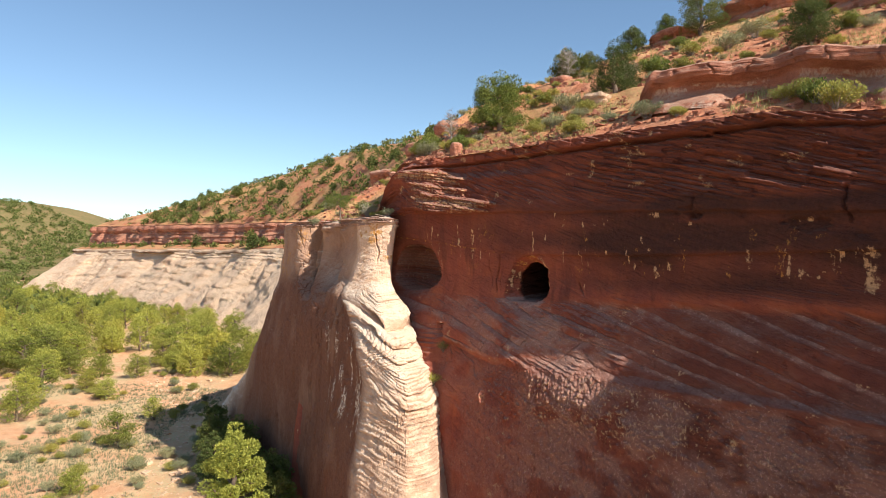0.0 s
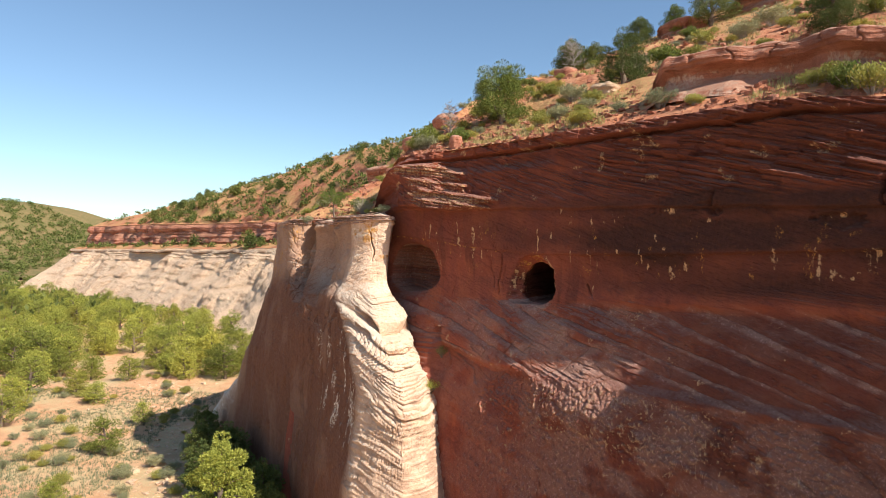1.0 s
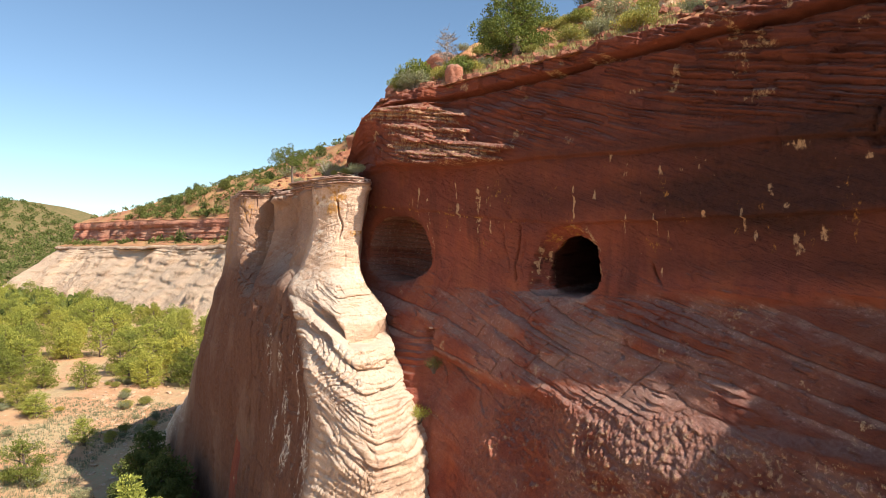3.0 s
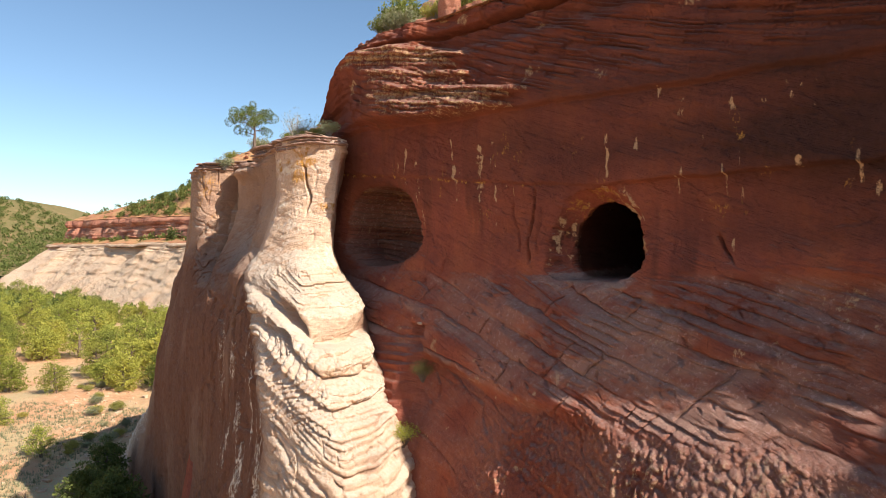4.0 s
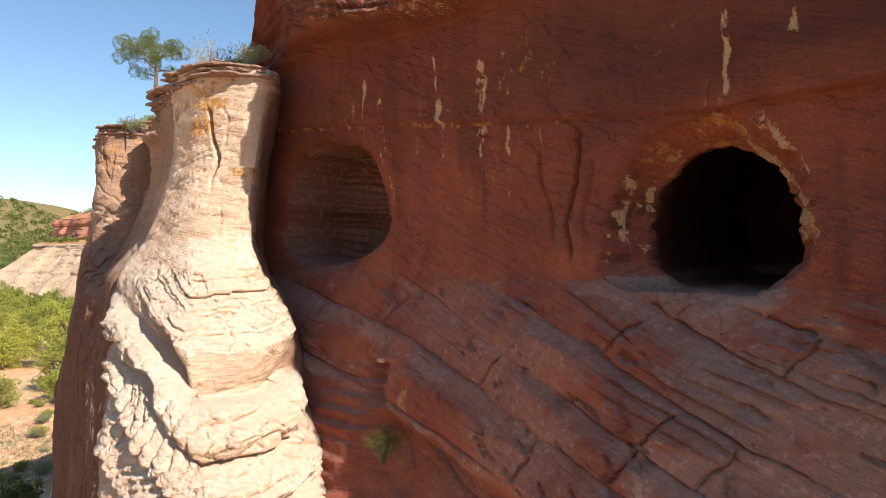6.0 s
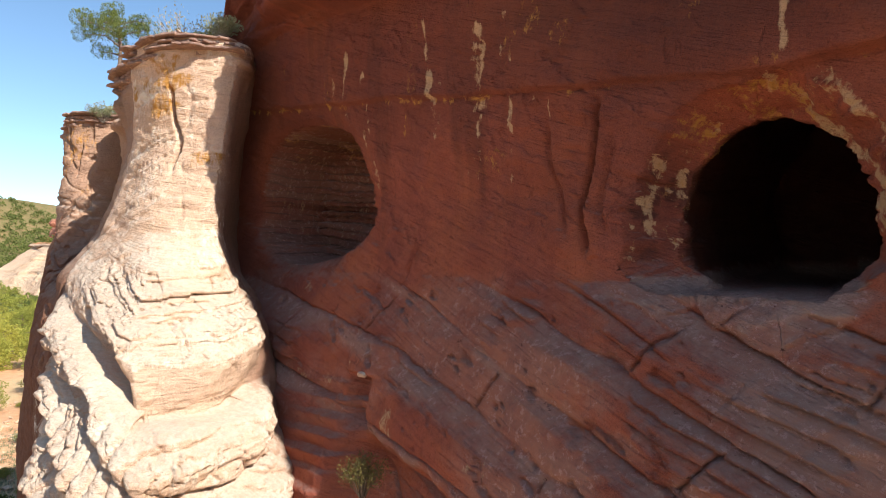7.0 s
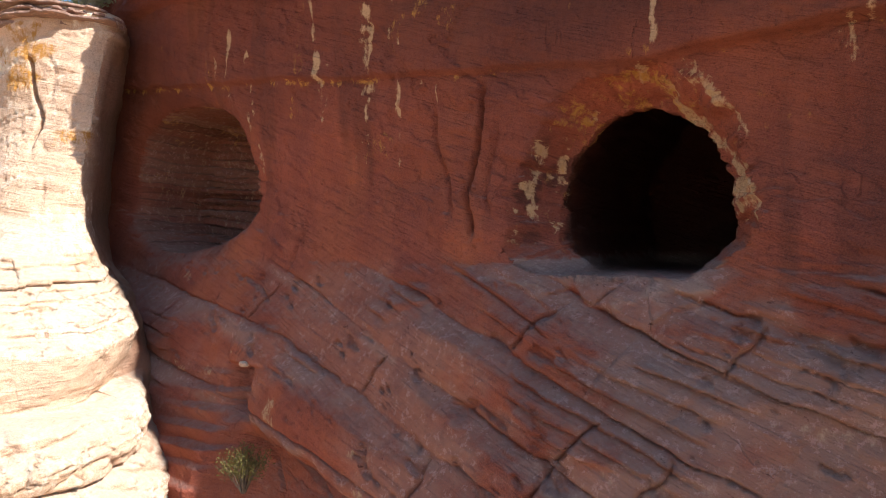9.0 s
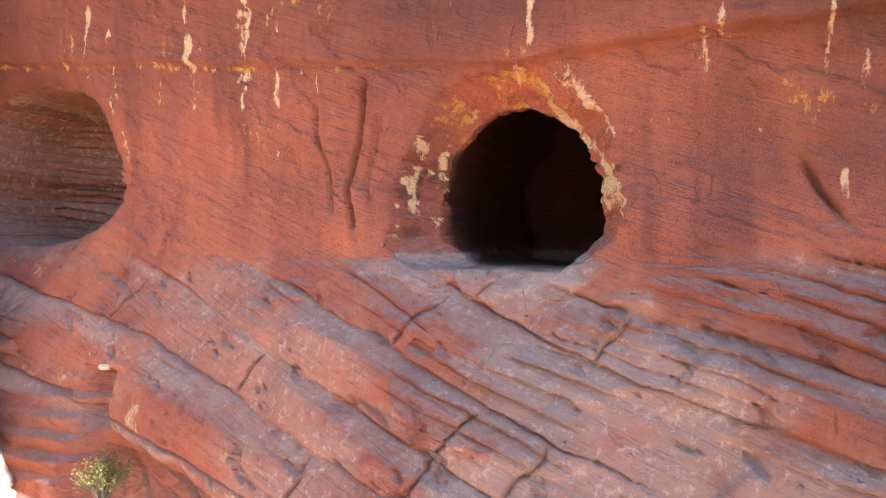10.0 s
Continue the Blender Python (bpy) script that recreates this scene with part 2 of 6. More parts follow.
RED_FAR = rock_material("red_far_sandstone", (0.52, 0.225, 0.145), (0.36, 0.135, 0.085), (0.55, 0.33, 0.22), dust=(0.50, 0.25, 0.15), bump_size=0.2, dip=1, size=2.0)
OUTCROP_ROCK = rock_material("outcrop_sandstone", (0.50, 0.21, 0.13), (0.36, 0.13, 0.08), (0.66, 0.44, 0.32), dust=(0.56, 0.34, 0.24), bump_size=0.09, dip=4, size=1.2)
HILL_SOIL = soil_material("red_hillside_soil", (0.47, 0.165, 0.085), (0.61, 0.29, 0.165), (0.47, 0.36, 0.14), 0.75)
VALLEY_SOIL = soil_material("valley_soil", (0.64, 0.33, 0.17), (0.70, 0.42, 0.25), (0.52, 0.47, 0.26), 0.85)
FAR_SOIL = soil_material("wooded_far_slope", (0.36, 0.20, 0.11), (0.27, 0.20, 0.09), (0.10, 0.12, 0.04), 1.0, cover=0.40)
JUNIPER_LEAF = leaf_material("juniper_foliage", (0.21, 0.235, 0.040), (0.50, 0.495, 0.105))
OLIVE_LEAF = leaf_material("olive_juniper_foliage", (0.145, 0.17, 0.032), (0.36, 0.37, 0.08))
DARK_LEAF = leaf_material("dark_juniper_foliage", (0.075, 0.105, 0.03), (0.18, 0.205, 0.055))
MID_LEAF = leaf_material("green_juniper_foliage", (0.10, 0.135, 0.03), (0.24, 0.27, 0.06))
SAGE_LEAF = leaf_material("sage_foliage", (0.24, 0.255, 0.135), (0.40, 0.39, 0.22))
YELLOW_LEAF = leaf_material("rabbitbrush_foliage", (0.26, 0.26, 0.06), (0.46, 0.42, 0.11))
DULL_LEAF = leaf_material("dull_olive_foliage", (0.060, 0.062, 0.022), (0.150, 0.135, 0.045))
DRY_TWIG = bark_material("dry_twig", (0.30, 0.25, 0.21), (0.42, 0.36, 0.31))
BARK = bark_material("juniper_bark", (0.10, 0.065, 0.045), (0.22, 0.16, 0.12))


def sheet(name, x, y, z, material, wear_shade=None, flip=False):
    """A grid of vertices (rows by columns) as one smooth mesh object."""
    rows, cols = x.shape
    co = np.stack([x, y, z], -1).reshape(-1, 3).astype(np.float32)
    i = np.arange(rows * cols).reshape(rows, cols)
    quad = np.stack([i[:-1, :-1], i[:-1, 1:], i[1:, 1:], i[1:, :-1]], -1).reshape(-1, 4)
    if flip:
        quad = quad[:, ::-1]
    me = bpy.data.meshes.new(name)
    me.vertices.add(len(co))
    me.vertices.foreach_set("co", co.ravel())
    me.loops.add(quad.size)
    me.loops.foreach_set("vertex_index", quad.ravel().astype(np.int32))
    me.polygons.add(len(quad))
    me.polygons.foreach_set("loop_start", np.arange(0, quad.size, 4, dtype=np.int32))
    me.polygons.foreach_set("use_smooth", np.ones(len(quad), dtype=bool))
    me.materials.append(material)
    if wear_shade is not None:
        a = me.color_attributes.new("wear_shade", "FLOAT_COLOR", "POINT")
        data = np.zeros((rows * cols, 4), np.float32)
        for k, w in enumerate(wear_shade):
            data[:, k] = np.clip(np.broadcast_to(w, x.shape).reshape(-1), 0, 1)
        a.data.foreach_set("color", data.ravel())
    me.update(calc_edges=True)
    return new(name, me)


# ---- the cliff wall with its two caves ----
PROFILE_Z = [-4, 0, 8, 14, 16, 17, 19.2, 20.4, 22, 25, 27, 29, 30.6, 31.4]
PROFILE_D = [31.2, 31.8, 32.8, 34.1, 34.8, 35.3, 36.25, 37.1, 37.55, 37.5, 37.3, 37.7, 37.5, 37.6]
RIM_Z = 31.4


def cave_push(s, z, d, cs, cz, rs, up, down, depth, p_up, p_down):
    """Sinks an alcove into the wall: jambs round the rim, a roof, a floor and a nearly flat back wall."""
    u0 = (s - cs) / rs
    v0 = np.where(z > cz, (z - cz) / up, (z - cz) / down)
    power = np.where(z > cz, p_up, p_down)
    ang = np.arctan2(v0, u0)
    uneven = 1 + 0.03 * np.sin(3 * ang + cs) + 0.02 * np.sin(5 * ang + 1.3 * cs) + 0.004 * np.sin(11 * ang)
    r = (np.abs(u0) ** power + np.abs(v0) ** power) ** (1 / power) / uneven
    inside = r < 1
    jamb = np.clip((1 - r) / 0.16, 0, 1)
    k = np.where(inside, np.where(r > 0.84, (1 + 0.04 * jamb) / np.maximum(r, 0.84), 1.04 / 0.84), 1.0)
    deep = 0.30 + (depth - 0.30) * jamb * (0.85 + 0.55 * smooth(-0.2, 0.9, u0)) + 0.4 * smooth(0.84, 0.2, r)
    lip = 0.30 * np.exp(-(np.maximum(r, 1) - 1) / 0.12)
    s2, z2 = cs + (s - cs) * k, cz + (z - cz) * k
    floor_line = cz - down * 0.97
    z2 = np.where(inside & (z2 < floor_line), floor_line + (z2 - floor_line) * 0.12, z2)
    return s2, z2, d + np.where(inside, deep, lip), inside, r


def curve_through(values, t):
    """A smooth curve (Catmull-Rom) through evenly spaced values."""
    v = np.asarray(values, float)
    n = len(v) - 1
    i = np.clip(np.floor(t).astype(int), 0, n - 1)
    f = t - i
    p0, p1, p2, p3 = v[np.clip(i - 1, 0, n)], v[i], v[i + 1], v[np.clip(i + 2, 0, n)]
    return 0.5 * (2 * p1 + (p2 - p0) * f + (2 * p0 - 5 * p1 + 4 * p2 - p3) * f ** 2 + (3 * p1 - p0 - 3 * p2 + p3) * f ** 3)


# the large mouth: a splayed recess in the face and the opening at its back, as reaches in sixteen directions from the middle
MOUTH = (-28.8, 21.4)
RECESS = [2.03, 2.07, 1.64, 1.39, 1.22, 1.29, 1.58, 1.93, 1.92, 1.88, 2.03, 2.16, 2.12, 2.10, 2.05, 2.02, 2.03]
OPENING = [1.37, 1.34, 1.34, 1.26, 1.13, 1.30, 1.46, 1.57, 1.50, 1.44, 1.41, 1.50, 1.64, 1.62, 1.58, 1.50, 1.37]


def mouth_push(s, z, d):
    """Sinks the recess and the dark chamber behind it; r is 1 at the rim of the recess and 0.72 at the opening."""
    cs, cz = MOUTH
    ang = np.arctan2(z - cz, s - cs)
    t = (ang / math.pi + 1) * 8
    rag = 0.035 * value_noise(t * 2.3, 0.0, 3.0) + 0.022 * value_noise(t * 6.1, 0.0, 5.0) + 0.012 * value_noise(t * 14.0, 0.0, 7.0)
    wide, tight = curve_through(RECESS, t) * (1 + rag), curve_through(OPENING, t) * (1 + 0.7 * rag)
    rho = np.hypot(s - cs, z - cz) + 1e-6
    r = rho / wide
    jamb = np.clip((r - 0.72) / 0.28, 0, 1)
    room = np.clip((0.72 - r) / 0.5, 0, 1)
    grow = np.interp(room, [0, 0.06, 0.2, 0.6, 1], [1.0, 1.02, 1.35, 2.1, 2.4])
    reach = np.where(r > 0.72, tight + (wide - tight) * jamb, tight * grow * np.where(r < 0.22, r / 0.22, 1.0))
    k = np.where(r < 1, reach / rho, 1.0)
    deep = np.where(r > 0.72, 0.85 * (1 - jamb ** 1.6), 0.85 + np.interp(room, [0, 0.06, 0.2, 1], [0, 0.35, 1.2, 10.5]))
    lip = 0.10 * np.exp(-(np.maximum(r, 1) - 1) / 0.10)
    s2, z2 = cs + (s - cs) * k, cz + (z - cz) * k
    floor_line = 20.28
    z2 = np.where((r < 1) & (z2 < floor_line), floor_line + (z2 - floor_line) * 0.10, z2)
    return s2, z2, d + np.where(r < 1, deep, 0) + np.where(r < 1, 0.10, lip), r < 1, r


# pale drips on the face: along the cliff, top, bottom, half width
DRIPS = [(-38.45, 25.9, 24.75, 0.08), (-37.8, 24.5, 23.45, 0.15), (-37.66, 23.1, 22.4, 0.06), (-38.9, 25.3, 24.7, 0.05), (-35.55, 26.2, 24.35, 0.09), (-35.38, 24.25, 23.65, 0.13), (-36.81, 24.42, 24.15, 0.08),
         (-33.98, 25.5, 24.12, 0.17), (-34.1, 24.02, 22.8, 0.13), (-33.36, 25.6, 24.6, 0.11), (-33.28, 24.0, 22.7, 0.12), (-32.45, 24.4, 23.85, 0.08), (-32.35, 23.85, 23.3, 0.06), (-32.71, 23.9, 23.75, 0.12),
         (-34.23, 22.47, 22.2, 0.07), (-33.75, 24.0, 23.7, 0.06), (-33.3, 22.4, 22.1, 0.05), (-28.33, 25.3, 23.75, 0.08), (-25.8, 23.75, 23.1, 0.16), (-25.55, 23.9, 23.55, 0.08), (-24.3, 23.9, 23.05, 0.06),
         (-23.82, 24.2, 22.8, 0.06), (-24.05, 21.62, 21.36, 0.13), (-20.9, 24.0, 23.1, 0.12), (-19.3, 24.1, 23.5, 0.10), (-17.5, 23.6, 23.0, 0.06), (-13.6, 24.0, 22.9, 0.16), (-11.6, 24.0, 22.4, 0.25), (-9.3, 24.0, 22.9, 0.18),
         (-7.8, 24.2, 21.8, 0.45), (-23.6, 29.9, 28.7, 0.40), (-21.0, 29.8, 28.9, 0.22), (-26.4, 26.6, 25.6, 0.08), (-24.0, 26.3, 25.4, 0.10), (-22.0, 26.0, 25.7, 0.4), (-19.0, 26.2, 25.9, 0.35)]
# upright cracks: along the cliff at the top and at the bottom, heights, depth
CRACKS = [(-32.45, -31.95, 23.4, 21.2, 0.10), (-31.35, -31.55, 23.6, 20.9, 0.20), (-31.0, -31.15, 23.0, 21.2, 0.08), (-24.6, -24.0, 21.9, 21.0, 0.20),
          (-35.9, -36.1, 21.2, 20.2, 0.10), (-8.9, -8.7, 27.5, 25.4, 0.30), (-16.5, -16.7, 27.3, 26.0, 0.2), (-19.6, -19.5, 26.8, 25.9, 0.15)]
BAND_S = [-36, -33.5, -31, -28, -24, -17, -8, 0]
BAND_Z = [17.4, 16.7, 16.5, 16.4, 16.3, 16.2, 16.0, 16.0]
# seams between the tilted beds below the caves, lowest first: along the cliff and height
SEAMS = [[(-46, 17.0), (-38, 15.6), (-34, 14.9), (-30, 14.0), (-25, 12.9), (-16, 11.2), (-8, 9.7)],
         [(-46, 18.1), (-38, 16.8), (-34, 16.1), (-30, 15.1), (-25, 13.9), (-16, 12.2), (-8, 10.7)],
         [(-46, 19.5), (-42, 18.6), (-38, 17.85), (-35.8, 17.44), (-33.8, 17.1), (-32.3, 16.75), (-30, 16.1), (-25, 14.8), (-16, 13.0), (-8, 11.5)],
         [(-46, 20.9), (-42, 20.0), (-38.3, 19.4), (-36.0, 18.93), (-34.0, 18.43), (-32.0, 17.8), (-30.1, 17.2), (-28, 16.6), (-25, 15.7), (-16, 13.7), (-8, 12.1)],
         [(-46, 23.4), (-38, 20.8), (-35.4, 19.9), (-33.2, 19.18), (-31.5, 18.52), (-30.2, 18.08), (-28.25, 17.36), (-27, 16.95), (-25, 16.45), (-23, 16.0), (-16, 14.5), (-8, 12.8)],
         [(-46, 25.0), (-36, 20.9), (-32.4, 19.9), (-30.7, 19.3), (-29.5, 18.87), (-28.35, 18.36), (-26.5, 17.66), (-23.2, 16.92), (-16, 15.5), (-8, 13.7)],
         [(-46, 27.0), (-32, 21.2), (-28.4, 19.62), (-27.4, 19.2), (-26.4, 18.8), (-25, 18.45), (-23, 18.1), (-21, 17.75), (-16.5, 16.6), (-13.3, 15.85), (-8, 14.5)],
         [(-46, 28.0), (-30, 20.9), (-27.0, 19.85), (-26.0, 19.6), (-24.5, 19.25), (-22.9, 18.87), (-19, 17.95), (-16, 17.15), (-13, 16.4), (-8, 15.1)],
         [(-46, 29.0), (-30, 22.3), (-23, 20.1), (-20.4, 19.3), (-15.2, 17.85), (-10.7, 16.6), (-8, 15.85)],
         [(-46, 30.2), (-24, 21.8), (-17, 19.4), (-12, 17.8), (-8, 16.5), (4, 13.0)],
         [(-46, 31.2), (-20, 21.7), (-13, 19.3), (-9.7, 18.2), (-6.8, 17.2), (4, 14.0)]]


def bed_number(s, z):
    """Which bed a place on the slope lies in, as a number that climbs by one from seam to seam, and the bed's thickness."""
    lines = [np.interp(s, [a for a, _ in line], [b for _, b in line]) for line in SEAMS]
    b, thick = (z - lines[0]) / 1.0, np.ones_like(z)
    for k in range(len(lines) - 1):
        h = np.maximum(lines[k + 1] - lines[k], 0.12)
        f = (z - lines[k]) / h
        b = np.where(f > 0, k + np.minimum(f, 1), b)
        thick = np.where((f > 0) & (f <= 1), h, thick)
    above = z - lines[-1]
    return np.where(above > 0, len(lines) - 1 + above, b), thick


def lean_back(s):
    return 0.7 * smooth(-14, -6, s)


def build_cliff_wall():
    sv = spans((70, 10, 1.2), (10, -8, 0.25), (-8, -20, 0.085), (-20, -24, 0.05), (-24, -38.6, 0.032), (-38.6, -43.6, 0.045), (-43.6, -52, 0.12))
    zv = spans((-4, 8, 0.5), (8, 12.5, 0.10), (12.5, 16, 0.05), (16, 20.2, 0.03), (20.2, 23.6, 0.034), (23.6, 31.4, 0.045))
    s, z = np.meshgrid(sv, zv)
    wob = fbm(s * 0.3, z * 0.3, 9.0, 3)
    d = np.interp(z, PROFILE_Z, PROFILE_D)
    d = d + 0.30 * fbm(s * 0.11, z * 0.16, 3.0, 3)
    # left end turns back into the hill above the buttress
    end = np.clip(-45.0 - s + 1.3 * (rand_of(np.floor(z / 0.42 + 0.5 * wob), 12) - 0.5) + 0.5 * wob, 0, 20)
    d = d + 1.1 * end ** 1.6 * smooth(25.2, 27.5, z)
    d = d + lean_back(s) * smooth(27.6, 31.4, z)
    # beyond the view the wall swells forward and keeps the sun off the slope
    d = d - 2.8 * smooth(-5.5, -2.0, s)
    out = np.zeros_like(s)
    # lower slope: thick tilted beds, each with a riser, a rounded edge and a tread, broken by cross joints
    low = 1 - smooth(19.9, 20.6, z + 0.25 * wob - 0.05 * np.clip(s + 27, 0, 10))
    warp = 0.10 * fbm(s * 0.35, z * 0.6, 1.0, 3) + 0.06 * fbm(s * 1.7, z * 1.7, 2.0, 4)
    bed, thick = bed_number(s, z + warp)
    n = np.floor(bed)
    f = bed - n
    # the beds die out downwards into a coarse, granular face
    band_z = np.interp(s, BAND_S, BAND_Z) + 0.35 * fbm(s * 0.5, z * 0.3, 81.0, 3)
    bedded = smooth(-0.55, 0.25, z - band_z)
    calm = (1 - 0.66 * smooth(-26, -20, s)) * (0.22 + 0.78 * bedded)
    amp = np.clip(thick, 0.3, 1.2) * (0.18 + 0.18 * rand_of(n, 3)) * calm * (0.8 + 0.8 * value_noise(s * 0.3, n * 1.3, 4.0))
    peak = 0.56 + 0.14 * rand_of(n, 11) + 0.10 * fbm(s * 0.6, n * 3.3, 91.0, 3)
    tri = np.clip(np.where(f < peak, f / peak, (1 - f) / (1 - peak)), 0, 1)
    rounded = 1 - np.sqrt((1 - np.where(f < peak, tri ** 0.42, tri ** 0.95)) ** 2 + 0.006)
    out += low * (amp * rounded - 0.14 * calm)
    seam = smooth(-0.15, 0.35, fbm(s * 0.5, n * 3.7, 8.0, 3))
    out -= low * calm * 0.12 * seam * np.exp(-(np.minimum(f, 1 - f) * thick / 0.022) ** 2)
    # cross joints part the beds into blocks, mostly under and beyond the large cave
    span = 0.8 + 1.3 * rand_of(n, 5)
    along = s * 0.90 - z * 0.75 + 0.30 * fbm(s * 0.9, z * 0.9, 6.0, 4) + 5.7 * rand_of(n, 8)
    cell = np.floor(along / span)
    jf = np.abs((along / span) % 1.0 - 0.5) * span
    joined = rand_of(n * 31 + cell, 2) > 0.92 - 0.32 * smooth(-31.5, -29.0, s)
    out -= low * calm * 0.13 * np.exp(-(jf / 0.026) ** 2) * joined * smooth(0.02, 0.08, f) * (1 - smooth(0.55 + 0.4 * rand_of(n * 7 + cell, 6), 1.0, f))
    shift = (rand_of(n * 17 + np.floor(along / span + 0.5), 4) - 0.5) * smooth(-32, -29, s)
    out += low * calm * 0.16 * shift * np.minimum(1, jf / 0.05) * rounded
    # thinner beds inside the thick ones: sharp little risers that come and go
    sub = bed * 2.4 + 0.9 * rand_of(n, 21) + 0.35 * value_noise(s * 0.35, z * 0.35, 2.0) + 1.4 * thick * f
    n2 = np.floor(sub)
    f2 = sub - n2
    part_on = smooth(-0.05, 0.15, fbm(s * 0.35, z * 0.7, 77.0, 3) + 0.10 * np.clip(s + 30.0, -3, 2.5) - 0.13 * np.clip(s + 25, 0, 6)) * (0.25 + 0.75 * bedded)
    out += low * part_on * (0.06 + 0.16 * rand_of(n2, 4)) * (np.minimum(f2 * 7, 1) - f2)
    out -= low * part_on * 0.06 * np.exp(-(np.minimum(f2, 1 - f2) / 0.07) ** 2) * smooth(-0.1, 0.2, value_noise(s * 0.9, n2 * 7.7, 1.0))
    lam2 = (z + 0.36 * s + 0.25 * fbm(s * 0.2, z * 0.3, 93.0, 3)) / 0.085
    n8 = np.floor(lam2)
    out += low * (0.3 + 0.5 * smooth(-33, -27, s) - 0.4 * smooth(-26, -22, s)) * 0.035 * (rand_of(n8, 6) - 0.4) * smooth(-0.25, 0.15, value_noise(s * 0.6, n8 * 2.7, 94.0)) * bedded
    blocky = low * smooth(-27, -24, s) * smooth(18.0, 18.9, z + 0.12 * np.clip(s + 16, 0, 12)) * smooth(-0.2, 0.1, fbm(s * 0.3, z * 0.5, 97.0, 3))
    cell9 = np.floor((s + 0.5 * z) / 0.7 + 3 * rand_of(n2, 17)) + 57 * n2
    out += blocky * 0.12 * (rand_of(cell9, 19) - 0.45)
    # pits and broken nicks on the risers
    nick = smooth(0.42, 0.55, fbm(s * 2.6 + 0.9 * z, z * 4.2 + 1.6 * s, 95.0, 3))
    out -= low * 0.09 * nick * bedded
    thin = bump(z - 0.10 * (s + 25), 20.2, 0.55) * smooth(-28, -26, s)
    saw6, n6, f6 = steps((z + 0.10 * s) / 0.16 + 0.5 * fbm(s * 0.3, z * 0.6, 3.0, 3), 0.3)
    out += thin * 0.09 * rand_of(n6, 3) * saw6 * smooth(-0.3, 0.2, value_noise(s * 0.5, n6 * 4.1, 6.0))
    # popcorn weathering low on the slope, on a swelling of the rock
    out -= low * (0.20 * smooth(-27.5, -25.5, s) + 0.16 * smooth(-25, -22, s)) * smooth(16.0, 16.5, z)
    out += 0.82 * bump(s, -22.8, 3.4) * bump(z, 14.7, 1.3) + 0.36 * bump(s + 1.2 * (z - 13), -18.5, 2.6) * bump(z, 13.0, 1.1)
    rough = (1 - bedded) * low * smooth(-36.6, -35.4, s)
    pits = np.abs(fbm(s * 3.6 + 1.2 * z, z * 3.0 - 0.8 * s, 4.0, 4, 0.62))
    grains = smooth(-33, -29.5, s + 0.5 * (15 - z))
    out += rough * ((0.05 + 0.26 * grains) * (pits - 0.2) + 0.10 * fbm(s * 0.5, z * 0.5, 82.0, 3) - 0.16 - 0.50 * smooth(-26.0, -28.5, s + 0.4 * (z - 15)) - 0.55 * smooth(-31.0, -34.0, s))
    out -= rough * 0.10 * smooth(0.05, 0.0, np.abs(fbm(s * 0.30, (z + 0.45 * s) * 0.9, 83.0, 4))) 
    # gully beside the buttress, filled with small ledges
    gully = bump(s, -37.1, 1.0) * smooth(19.3, 17.5, z)
    saw, ng, fg = steps(z / 0.34 + 0.4 * fbm(s * 0.6, z * 0.3, 3.0, 2), 0.3)
    out += gully * (0.25 * rand_of(ng, 3) * saw - 0.15)
    out -= 0.38 * smooth(0.48, 0.10, np.abs(s + 36.3 + 0.2 * (z - 18))) * smooth(17.1, 17.4, z) * (1 - smooth(18.15, 18.30, z))
    out += 0.16 * smooth(0.75, 0.35, np.abs(s + 36.3)) * smooth(18.25, 18.35, z) * (1 - smooth(18.9, 19.1, z))
    # middle: smooth face, slight flutes, cross lamination, a broken bedding line with the rock above it proud
    midz = smooth(19.8, 21, z) * (1 - smooth(25.9, 27.0, z))
    out += midz * (0.07 * fbm(s * 1.1, z * 0.3, 5.0, 3) + 0.03 * fbm(s * 0.8 + z * 2.2, z * 3.5 + s * 1.2, 15.0, 4))
    line = np.interp(s, [-44, -38.6, -34.7, -32, -29, -24.7, -16, -6], [25.2, 24.64, 24.18, 23.84, 23.62, 23.56, 23.7, 24.0]) + 0.07 * fbm(s * 1.3, 0.0, 7.0, 4)
    out += midz * (0.15 + 0.20 * smooth(-28.6, -27.6, s)) * smooth(-0.03, 0.03, z - line) * (1 - smooth(0.0, 1.6, z - line) * 0.7)
    out -= midz * 0.05 * np.exp(-((z - line) / 0.035) ** 2) * (value_noise(s * 1.4, 0.0, 3.0) > -0.2)
    flake = fbm(s * 0.55 + 0.2 * z, z * 0.75 + 0.25 * s, 61.0, 5, 0.55)
    out += midz * (0.05 * smooth(0.18, 0.20, flake) + 0.035 * smooth(-0.02, 0.0, flake) + 0.03 * smooth(-0.2, -0.18, flake))
    lam = fbm(s * 0.35, (z + 0.34 * s) * 3.2, 64.0, 5, 0.62)
    out -= midz * 0.03 * smooth(0.04, 0.0, np.abs(lam)) * smooth(0.0, 0.3, fbm(s * 0.25, z * 0.4, 66.0, 3)) * smooth(23.0, 22.0, z)
    for s_top, s_low, z_top, z_low, deep in CRACKS:
        sc = s_low + (s_top - s_low) * (z - z_low) / (z_top - z_low) + 0.22 * fbm(z * 1.1, s_top, 2.0, 4)
        out -= deep * np.exp(-((s - sc) / 0.06) ** 2) * smooth(z_low - 0.2, z_low + 0.2, z) * (1 - smooth(z_top - 0.3, z_top + 0.1, z))
        out += 0.3 * deep * smooth(0.0, 0.05, s - sc) * (1 - smooth(0.05, 0.9, s - sc)) * smooth(z_low, z_low + 0.5, z) * (1 - smooth(z_top - 0.6, z_top, z))
